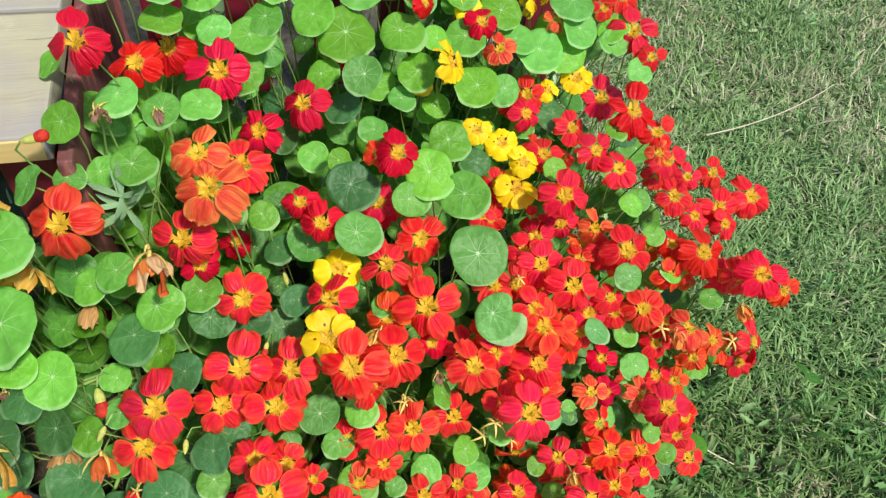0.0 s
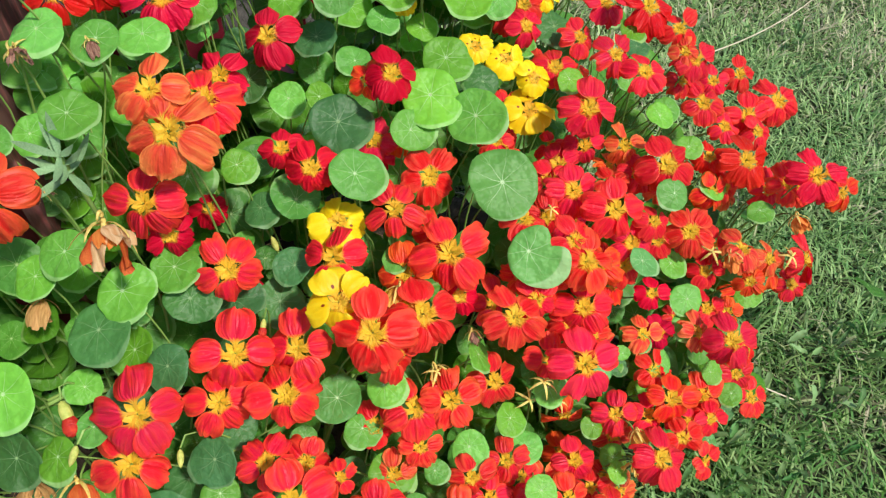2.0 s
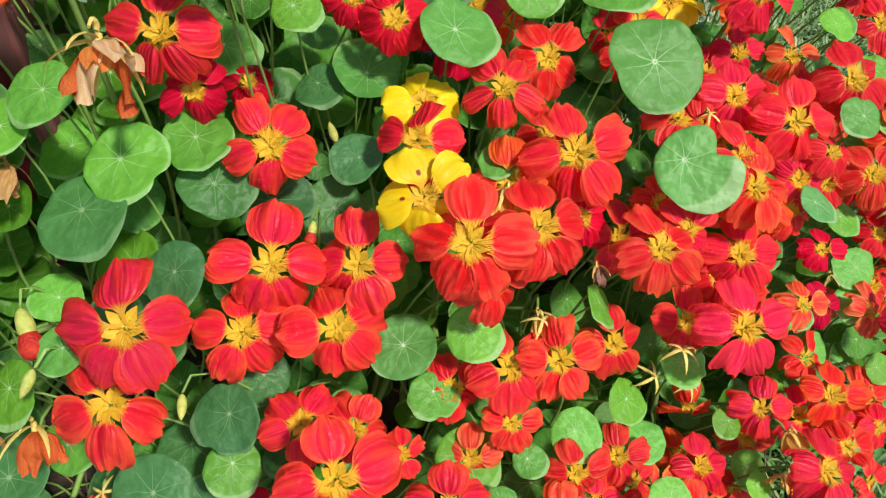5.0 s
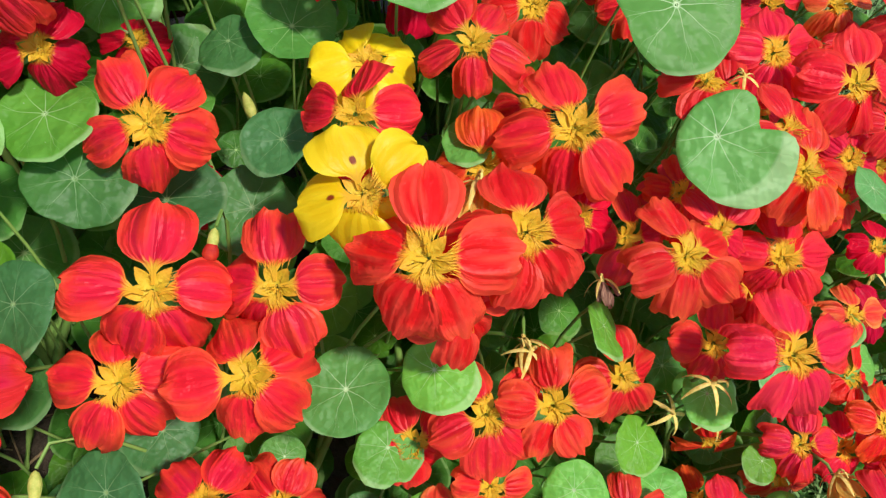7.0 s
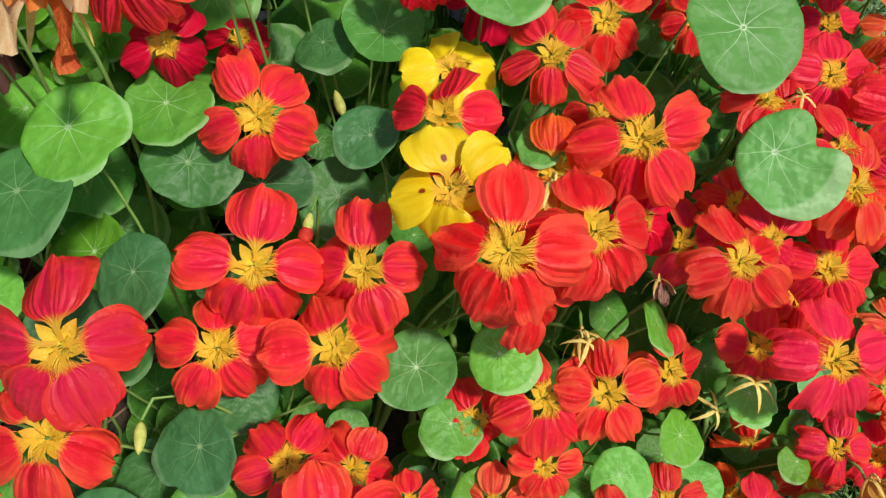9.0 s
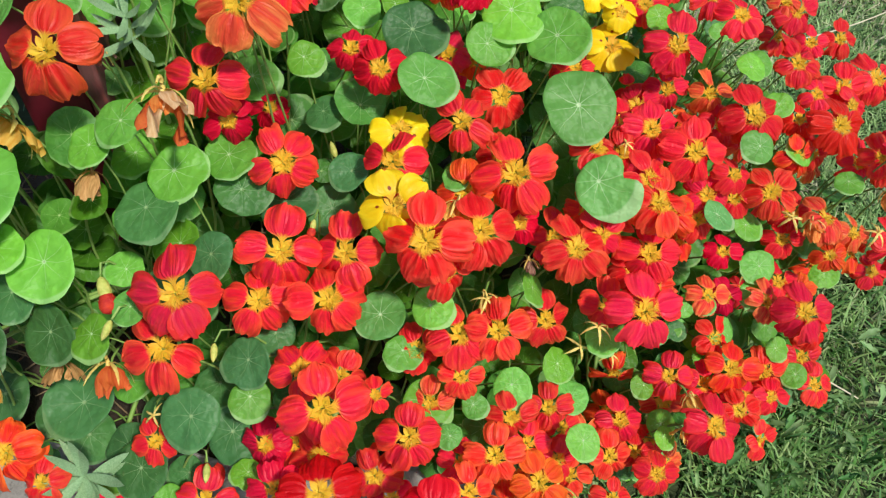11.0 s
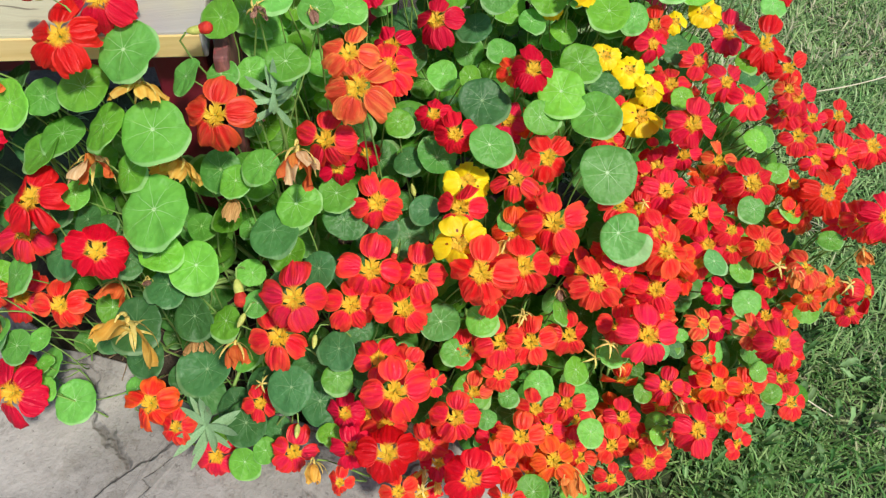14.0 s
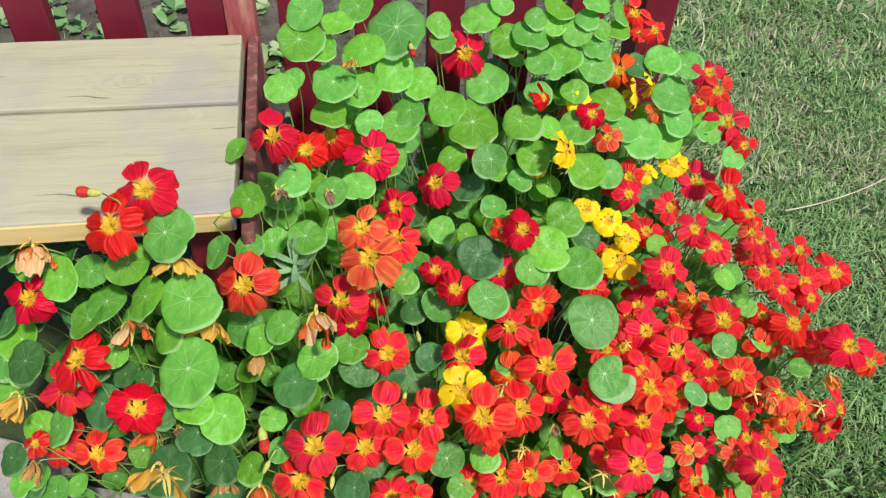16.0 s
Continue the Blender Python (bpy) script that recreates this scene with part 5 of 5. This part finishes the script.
flower(back, "S", 0.256, 0.533, 0.349, 0.035, 20)
flower(back, "O", 0.258, 0.515, 0.339, 0.029, 0)
flower(back, "S", 0.268, 0.511, 0.334, 0.039, 15)
flower(back, "R", 0.291, 0.509, 0.285, 0.043, 36)
flower(back, "S", 0.341, 0.548, 0.281, 0.033, 0)
flower(back, "S", 0.416, 0.573, 0.220, 0.051, 20)
flower(back, "S", 0.364, 0.539, 0.234, 0.049, 0)
leaf(back, -0.115, 0.573, 0.315, 0.0177, "d")
leaf(back, 0.077, 0.553, 0.374, 0.0229)
leaf(back, -0.024, 0.579, 0.351, 0.0200)
leaf(back, 0.006, 0.545, 0.358, 0.0138)
leaf(back, 0.039, 0.554, 0.342, 0.0136)
leaf(back, -0.018, 0.521, 0.338, 0.0145)
leaf(back, 0.246, 0.491, 0.296, 0.0126)
leaf(back, -0.047, 0.530, 0.356, 0.0176, "d")
leaf(back, 0.215, 0.536, 0.347, 0.0123)
leaf(back, -0.070, 0.553, 0.374, 0.0164)
flower(back, "R", 0.271, 0.523, 0.299, 0.034, 0)
flower(back, "R", 0.330, 0.519, 0.243, 0.035, 36)
flower(back, "S", 0.310, 0.537, 0.284, 0.030, 0)
flower(back, "S", 0.369, 0.520, 0.231, 0.035, 36)
flower(back, "R", 0.167, 0.518, 0.322, 0.028, 0)
flower(back, "S2", -0.123, 0.500, 0.348, 0.045, 30)
withered(back, "WY", -0.162, 0.507, 0.516, 0.017)
bud(back, -0.115, 0.569, 0.494, 0.016, 200)
flower(back, "S2", -0.084, 0.518, 0.370, 0.047, 0)
flower(back, "S2", -0.064, 0.634, 0.450, 0.049, 30)
flower(back, "C", 0.023, 0.598, 0.429, 0.031, 20, ahead=(0.6, -0.3, 0.7))
flower(back, "S2", -0.046, 0.575, 0.381, 0.037, 36)
flower(back, "O3", 0.109, 0.665, 0.422, 0.040, 30)
flower(back, "Y", 0.130, 0.652, 0.405, 0.035, 0, ahead=(0.9, 0.2, 0.4))
flower(back, "Y", 0.147, 0.662, 0.412, 0.032, 0, ahead=(0.9, 0.3, 0.35))
flower(back, "C", 0.078, 0.602, 0.410, 0.033, 0)
flower(back, "O", 0.096, 0.584, 0.394, 0.033, 0)
flower(back, "Y", 0.050, 0.550, 0.403, 0.038, 0, ahead=(0.85, -0.1, 0.5))
flower(back, "Y", 0.065, 0.624, 0.404, 0.026, 0)
flower(back, "R", 0.122, 0.717, 0.464, 0.037, 0)
flower(back, "R", 0.145, 0.703, 0.453, 0.031, 30)
flower(back, "R", 0.129, 0.702, 0.448, 0.021, 0)
flower(back, "S", 0.212, 0.678, 0.422, 0.038, 0)
flower(back, "R", 0.223, 0.662, 0.409, 0.039, 20)
flower(back, "S", 0.234, 0.632, 0.391, 0.049, 0)
flower(back, "S", 0.252, 0.605, 0.381, 0.030, 0)
flower(back, "R", 0.205, 0.653, 0.399, 0.028, 0)
flower(back, "O", 0.157, 0.641, 0.390, 0.027, 0)
leaf(back, -0.214, 0.530, 0.523, 0.0224)
leaf(back, -0.193, 0.530, 0.517, 0.0143)
leaf(back, -0.133, 0.599, 0.498, 0.0316, "b")
leaf(back, -0.183, 0.548, 0.532, 0.0154)
leaf(back, -0.158, 0.556, 0.500, 0.0213)
leaf(back, -0.131, 0.567, 0.470, 0.0211)
leaf(back, -0.105, 0.567, 0.459, 0.0180)
leaf(back, -0.182, 0.512, 0.493, 0.0217)
leaf(back, -0.159, 0.529, 0.476, 0.0198)
leaf(back, -0.125, 0.527, 0.434, 0.0200)
leaf(back, -0.114, 0.544, 0.441, 0.0179)
leaf(back, -0.129, 0.506, 0.411, 0.0190)
leaf(back, -0.151, 0.510, 0.452, 0.0140)
leaf(back, -0.093, 0.625, 0.490, 0.0143)
leaf(back, -0.089, 0.613, 0.478, 0.0149)
leaf(back, -0.211, 0.551, 0.539, 0.0183)
leaf(back, -0.020, 0.663, 0.453, 0.0220)
leaf(back, 0.004, 0.666, 0.458, 0.0219)
leaf(back, -0.049, 0.664, 0.475, 0.0215)
leaf(back, 0.034, 0.704, 0.469, 0.0186)
leaf(back, 0.057, 0.687, 0.454, 0.0180)
leaf(back, 0.085, 0.692, 0.455, 0.0124)
leaf(back, -0.037, 0.626, 0.421, 0.0244)
leaf(back, 0.043, 0.662, 0.435, 0.0211)
leaf(back, 0.077, 0.660, 0.430, 0.0224)
leaf(back, 0.082, 0.677, 0.443, 0.0156)
leaf(back, 0.058, 0.633, 0.412, 0.0155)
leaf(back, 0.016, 0.644, 0.438, 0.0164)
leaf(back, 0.001, 0.585, 0.405, 0.0228)
leaf(back, 0.063, 0.596, 0.396, 0.0219)
leaf(back, 0.115, 0.614, 0.383, 0.0206)
leaf(back, 0.036, 0.589, 0.396, 0.0152)
leaf(back, 0.155, 0.679, 0.431, 0.0202)
leaf(back, 0.184, 0.682, 0.425, 0.0190)
leaf(back, 0.172, 0.657, 0.403, 0.0241)
leaf(back, 0.182, 0.638, 0.383, 0.0210)
leaf(back, 0.170, 0.621, 0.364, 0.0230)
leaf(back, 0.213, 0.638, 0.387, 0.0172)
leaf(back, 0.098, 0.630, 0.403, 0.0212)
leaf(back, 0.017, 0.615, 0.418, 0.0158)
leaf(back, 0.020, 0.561, 0.379, 0.0193)
leaf(back, 0.130, 0.675, 0.425, 0.0189, "d")
leaf(back, 0.141, 0.616, 0.371, 0.0266)
leaf(back, 0.009, 0.681, 0.470, 0.0134)
leaf(back, 0.029, 0.691, 0.459, 0.0155)
leaf(back, 0.067, 0.700, 0.463, 0.0149)
leaf(back, 0.105, 0.715, 0.464, 0.0163)
leaf(back, 0.105, 0.700, 0.451, 0.0138)
leaf(back, -0.078, 0.578, 0.421, 0.0212)
leaf(back, -0.049, 0.583, 0.400, 0.0289)
leaf(back, 0.106, 0.569, 0.358, 0.0167)
leaf(back, 0.217, 0.626, 0.381, 0.0152)
leaf(back, 0.240, 0.595, 0.372, 0.0137)
leaf(back, 0.034, 0.646, 0.431, 0.0135)
leaf(back, -0.030, 0.677, 0.485, 0.0132)
leaf(back, 0.078, 0.712, 0.473, 0.0162)
leaf(back, -0.168, 0.584, 0.527, 0.0170)
under_flowers(right, 51, 58, 0.10)
under_flowers(front, 52, 14, -0.02)
under_flowers(back, 53, 8, 0.13)
# Gap-filling low leaves, mostly in the dark green that doubles as shade.
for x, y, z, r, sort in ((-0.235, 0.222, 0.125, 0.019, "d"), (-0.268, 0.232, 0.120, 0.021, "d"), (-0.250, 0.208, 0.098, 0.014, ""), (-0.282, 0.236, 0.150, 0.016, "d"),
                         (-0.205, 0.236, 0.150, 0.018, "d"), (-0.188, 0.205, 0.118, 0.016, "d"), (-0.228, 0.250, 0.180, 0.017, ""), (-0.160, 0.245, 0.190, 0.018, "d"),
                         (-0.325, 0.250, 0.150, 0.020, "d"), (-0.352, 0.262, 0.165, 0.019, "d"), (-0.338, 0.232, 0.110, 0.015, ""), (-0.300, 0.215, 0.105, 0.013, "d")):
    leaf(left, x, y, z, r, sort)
second_layer(front, 21, 26)
second_layer(left, 22, 14)
second_layer(right, 23, 70)
second_layer(back, 24, 75)
fill = random.Random(31)
for k in range(26):
    leaf(left, fill.uniform(-0.235, -0.15), fill.uniform(0.40, 0.60), fill.uniform(0.22, 0.40), fill.uniform(0.010, 0.021))
for k in range(16):
    leaf(left, fill.uniform(-0.235, -0.195), fill.uniform(0.37, 0.60), fill.uniform(0.26, 0.40), fill.uniform(0.012, 0.020))
for k in range(12):
    leaf(left, fill.uniform(-0.48, -0.40), fill.uniform(0.345, 0.39), fill.uniform(0.30, 0.375), fill.uniform(0.014, 0.021), fill.choice(("", "d")))
for k in range(9):
    leaf(left, fill.uniform(-0.25, -0.20), fill.uniform(0.38, 0.52), fill.uniform(0.34, 0.41), fill.uniform(0.013, 0.020))
finish(front, 26, 11, 320)
finish(left, 22, 12, 420)
finish(right, 26, 13, 380)
finish(back, 24, 14, 460)


# ---------------------------------------------------------------- weeds among the flowers
def lance_leaf(k):
    rnd = random.Random(900 + k)
    verts, faces = [], []
    bend = rnd.uniform(0.1, 0.35)
    for j in range(8):
        t = j / 7
        w = 0.094 * math.sin(math.pi * min(1.0, 0.06 + t * 0.94)) ** 0.7
        for u in (-1, 0, 1):
            verts.append((u * w, t, bend * t * t + 0.045 * abs(u) * (1 - t) + 0.01 * math.sin(9 * t + u)))
    for j in range(7):
        for i in range(2):
            a = j * 3 + i
            faces.append((a, a + 1, a + 4, a + 3))
    return mesh_of("blade", verts, faces, [WEED])


LANCES = [lance_leaf(k) for k in range(4)]


def weed(x, y, z, size, n, up, label):
    """Tuft of narrow grey-green leaves on a thin stem that rises from the ground."""
    rnd = random.Random(int(x * 1000) + 7)
    thing = new("weed")
    thing.location = (x, y + 0.03, 0.055)
    tagged(thing, label, "weed")
    top = Vector((0.0, -0.03, z - 0.055))
    vs, fs = [], []
    tube(vs, fs, bez(Vector((0, 0, 0)), Vector((0, 0.01, 0.08)), top - Vector((0, -0.01, 0.06)), top, 8), 0.0022, 0.0015, 6)
    part("stem", mesh_of("stem", [tuple(v) for v in vs], fs, [STEM]), STEM, thing)
    base = facing(Vector(up), UP)
    for i in range(n):
        a = 360 * i / n + rnd.uniform(-16, 16)
        rise = rnd.uniform(5, 40)
        ob = part("blade", LANCES[rnd.randrange(4)], WEED, thing)
        turn = base @ Matrix.Rotation(radians(a), 3, "Z") @ Matrix.Rotation(radians(rise), 3, "X")
        ob.matrix_basis = Matrix.LocRotScale(top - Vector((0, 0, 0.008 * (i % 3))), turn.to_quaternion(), Vector((1, 1, 1)) * size * rnd.uniform(0.75, 1.1))


weed(-0.248, 0.187, 0.158, 0.036, 16, (0.05, -0.45, 0.9), "grey-green weed with narrow leaves growing beside the concrete")
weed(-0.196, 0.364, 0.409, 0.030, 12, (0.0, -0.5, 0.85), "grey-green weed with narrow leaves among the red flowers")


# ---------------------------------------------------------------- lawn
def lawn():
    rnd = np.random.default_rng(5)
    verts, faces = [], []

    def blade(x, y, ln, wd, az, rise, curl):
        dx, dy = math.cos(az), math.sin(az)
        sx, sy = -dy * wd, dx * wd
        b = len(verts)
        px, pz, ang = 0.0, 0.0, rise
        for j in range(4):
            w = (1.0, 0.95, 0.7, 0.0)[j]
            cx, cy = x + dx * px, y + dy * px
            if j < 3:
                verts.append((cx - sx * w, cy - sy * w, pz))
                verts.append((cx + sx * w, cy + sy * w, pz))
            else:
                verts.append((cx, cy, pz))
            px += math.cos(ang) * ln / 3
            pz = max(0.002, pz + math.sin(ang) * ln / 3)
            ang -= curl
        faces.append((b, b + 1, b + 3, b + 2))
        faces.append((b + 2, b + 3, b + 5, b + 4))
        faces.append((b + 4, b + 5, b + 6))

    def spread(n, x0, x1, y0, y1, lmin, lmax, wide):
        tries = 0
        made = 0
        while made < n and tries < n * 3:
            tries += 1
            x, y = rnd.uniform(x0, x1), rnd.uniform(y0, y1)
            if x < 0.09 and y < 0.26:
                continue
            if x < -0.05 and y < 0.62:
                continue
            d = noise.noise(Vector((x * 8, y * 8, 3.0))) + 0.5 * noise.noise(Vector((x * 25, y * 25, 7.0)))
            if y < 0.5 and rnd.random() < 0.45 + 0.5 * noise.noise(Vector((x * 11, y * 11, 5.0))):
                continue
            if rnd.random() > 0.80 + 0.5 * d:
                continue
            if x < 0.0 and y > 0.6 and rnd.random() > (0.30 if y < 1.6 else 0.6):
                continue
            edge = max(x - 1.35, y - 1.85, 0.0) / 0.4 + 0.25 * d
            if edge > rnd.random():
                continue
            tuft = noise.noise(Vector((x * 9, y * 9, 9.0)))
            az = 6.28 * noise.noise(Vector((x * 7, y * 7, 1.0))) + rnd.normal(0, 1.6)
            ln = rnd.uniform(lmin, lmax) * (1 + 0.6 * tuft) * (1.25 if y < 0.5 else 1.0)
            blade(x, y, ln, rnd.uniform(0.0006, 0.0016) * wide, az, rnd.uniform(0.12, 1.2), rnd.uniform(-0.1, 0.6))
            made += 1

    spread(62000, 0.05, 1.0, -0.05, 1.25, 0.012, 0.036, 1.0)
    spread(46000, 0.20, 1.75, 1.2, 2.2, 0.013, 0.038, 1.25)
    spread(20000, 1.0, 1.75, -0.05, 1.2, 0.013, 0.038, 1.25)
    spread(6000, -1.4, 0.35, 0.66, 2.0, 0.014, 0.04, 1.2)
    for k in range(75000):
        far = k > 25000
        x, y = rnd.normal(0.7, 1.7 if far else 0.9), rnd.normal(0.9, 1.5 if far else 0.9)
        if (-2.05 < x < 0.12 and -1.25 < y < 0.66) or (0.0 < x < 1.1 and 0.0 < y < 1.3) or (x < 0.3 and 0.0 < y < 1.6 and x > -1.4):
            continue
        blade(x, y, rnd.uniform(0.014, 0.045), rnd.uniform(0.001, 0.0026) * (1.6 if far else 1.0), rnd.uniform(0, 6.28), rnd.uniform(0.25, 1.2), rnd.uniform(0.1, 0.7))
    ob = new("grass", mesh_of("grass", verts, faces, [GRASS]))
    tagged(ob, "short uneven lawn grass with dry blades", "grass", kind="stuff")


lawn()


def lawn_weeds():
    """Small oval weed leaves that lie flat between the blades."""
    rnd = np.random.default_rng(9)
    verts, faces = [], []

    def oval(cx, cy, ln, slim):
        a, w = rnd.uniform(0, 6.28), ln * slim
        dx, dy = math.cos(a), math.sin(a)
        z0, z1 = rnd.uniform(0.008, 0.024), rnd.uniform(0.012, 0.042)
        b = len(verts)
        for t, ww in ((0, 0.2), (0.18, 0.75), (0.3, 0.7), (0.46, 1.0), (0.58, 0.85), (0.74, 0.85), (0.85, 0.5), (1.0, 0.05)):
            for u in (-1, 0, 1):
                verts.append((cx + dx * (0.004 + ln * t) - dy * u * w * ww, cy + dy * (0.004 + ln * t) + dx * u * w * ww, z0 + (z1 - z0) * math.sin(t * 1.9) + (0.003 + 0.0015 * math.sin(17 * t)) * abs(u)))
        for j in range(7):
            for i in range(2):
                p = b + j * 3 + i
                faces.append((p, p + 1, p + 4, p + 3))

    for _ in range(1250):
        cx, cy = rnd.uniform(0.15, 1.1), rnd.uniform(0.0, 1.3)
        if rnd.random() > 0.14 + 0.80 * (cy < 0.52 + 0.1 * math.sin(9 * cx)) * (0.5 + noise.noise(Vector((cx * 9, cy * 9, 2.0)))):
            continue
        for _ in range(rnd.integers(2, 6)):
            oval(cx, cy, rnd.uniform(0.007, 0.024) if cy < 0.6 else rnd.uniform(0.008, 0.020), rnd.uniform(0.12, 0.22))
    for _ in range(70):
        cx, cy = rnd.uniform(-1.0, -0.20), rnd.uniform(0.80, 1.35)
        for _ in range(rnd.integers(3, 7)):
            oval(cx, cy, rnd.uniform(0.02, 0.05), rnd.uniform(0.28, 0.42))
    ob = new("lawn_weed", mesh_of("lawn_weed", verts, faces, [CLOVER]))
    tagged(ob, "small oval weed leaves scattered through the lawn", "weeds", kind="stuff")


lawn_weeds()


def dry_stalk(a, b, rise, r, label):
    a, b = Vector(a), Vector(b)
    side = (b - a).cross(Vector((0, 0, 1))).normalized()
    path = bez(a, a.lerp(b, 0.35) + Vector((0, 0, rise)) + side * 0.03, a.lerp(b, 0.7) + Vector((0, 0, rise)) + side * 0.02, b, 14)
    vs, fs = [], []
    tube(vs, fs, path, r, r * 0.6, 6)
    tagged(new("dry_stalk", mesh_of("dry_stalk", [tuple(v) for v in vs], fs, [STRAW])), label, "stalk", group="dry stalks on the lawn")


dry_stalk((0.491, 0.862, 0.032), (0.745, 1.006, 0.032), 0.012, 0.0012, "long pale dry grass stalk lying across the lawn")
dry_stalk((0.425, 1.33, 0.01), (0.41, 1.50, 0.02), 0.02, 0.0016, "pale bent dry stalk near the red corner post")
dry_stalk((0.31, 0.40, 0.05), (0.42, 0.33, 0.02), 0.02, 0.0012, "short pale dry stalk by the flowers")
dry_stalk((0.60, 0.40, 0.03), (0.72, 0.36, 0.03), 0.01, 0.0013, "thin pale dry stalk lying in the grass")


def bare_ground():
    """Trodden earth behind the bench, with grit on it."""
    rnd = random.Random(15)
    bm = bmesh.new()
    n = 40
    ring = []
    for i in range(n):
        a = 2 * math.pi * i / n
        ring.append(bm.verts.new((-0.62 + math.cos(a) * (0.80 + rnd.uniform(-0.1, 0.1)), 1.16 + math.sin(a) * (0.48 + rnd.uniform(-0.06, 0.06)), 0.012)))
    bm.faces.new(ring)
    me = bpy.data.meshes.new("bare_earth")
    bm.to_mesh(me)
    bm.free()
    me.materials.append(EARTH)
    tagged(new("bare_earth", me), "trodden grey-brown earth behind the bench", "ground", kind="structure")
    vs, fs = [], []
    for _ in range(1700):
        x, y = rnd.uniform(-1.2, 0.3), rnd.uniform(0.74, 1.58)
        s = rnd.uniform(0.003, 0.010)
        b = len(vs)
        vs += [(x + rnd.uniform(-s, s) * 0.3 + dx * s, y + dy * s, 0.012 + dz * s * 0.8) for dx, dy, dz in ((1, 0, 0), (0, 1, 0), (-1, 0, 0), (0, -1, 0), (0, 0, 1))]
        fs += [(b, b + 1, b + 4), (b + 1, b + 2, b + 4), (b + 2, b + 3, b + 4), (b + 3, b, b + 4)]
    tagged(new("grit", mesh_of("grit", vs, fs, [EARTH], None, False)), "loose grit and crumbs on bare earth", "grit", kind="stuff")


bare_ground()


def litter():
    """Dead stalks and shrivelled bits on the soil below the leaves."""
    rnd = random.Random(41)
    vs, fs = [], []
    for _ in range(420):
        x, y = rnd.uniform(-0.50, 0.28), rnd.uniform(0.25, 0.66)
        q = ((x + 0.13) / 0.44) ** 2 + ((y - 0.45) / 0.25) ** 2
        if q > 1:
            continue
        z = 0.10 * (1 - q) + 0.014
        a, ln = rnd.uniform(0, 6.28), rnd.uniform(0.02, 0.075)
        p = Vector((x, y, z))
        d = Vector((math.cos(a), math.sin(a), rnd.uniform(-0.1, 0.35))) * ln
        tube(vs, fs, [p, p + d * 0.5 + Vector((0, 0, rnd.uniform(0, 0.012))), p + d], rnd.uniform(0.0006, 0.0014), 0.0005, 4)
    tagged(new("litter", mesh_of("litter", [tuple(v) for v in vs], fs, [DEAD])), "dead dry stalks lying on the soil under the leaves", "plant litter", kind="stuff")


litter()
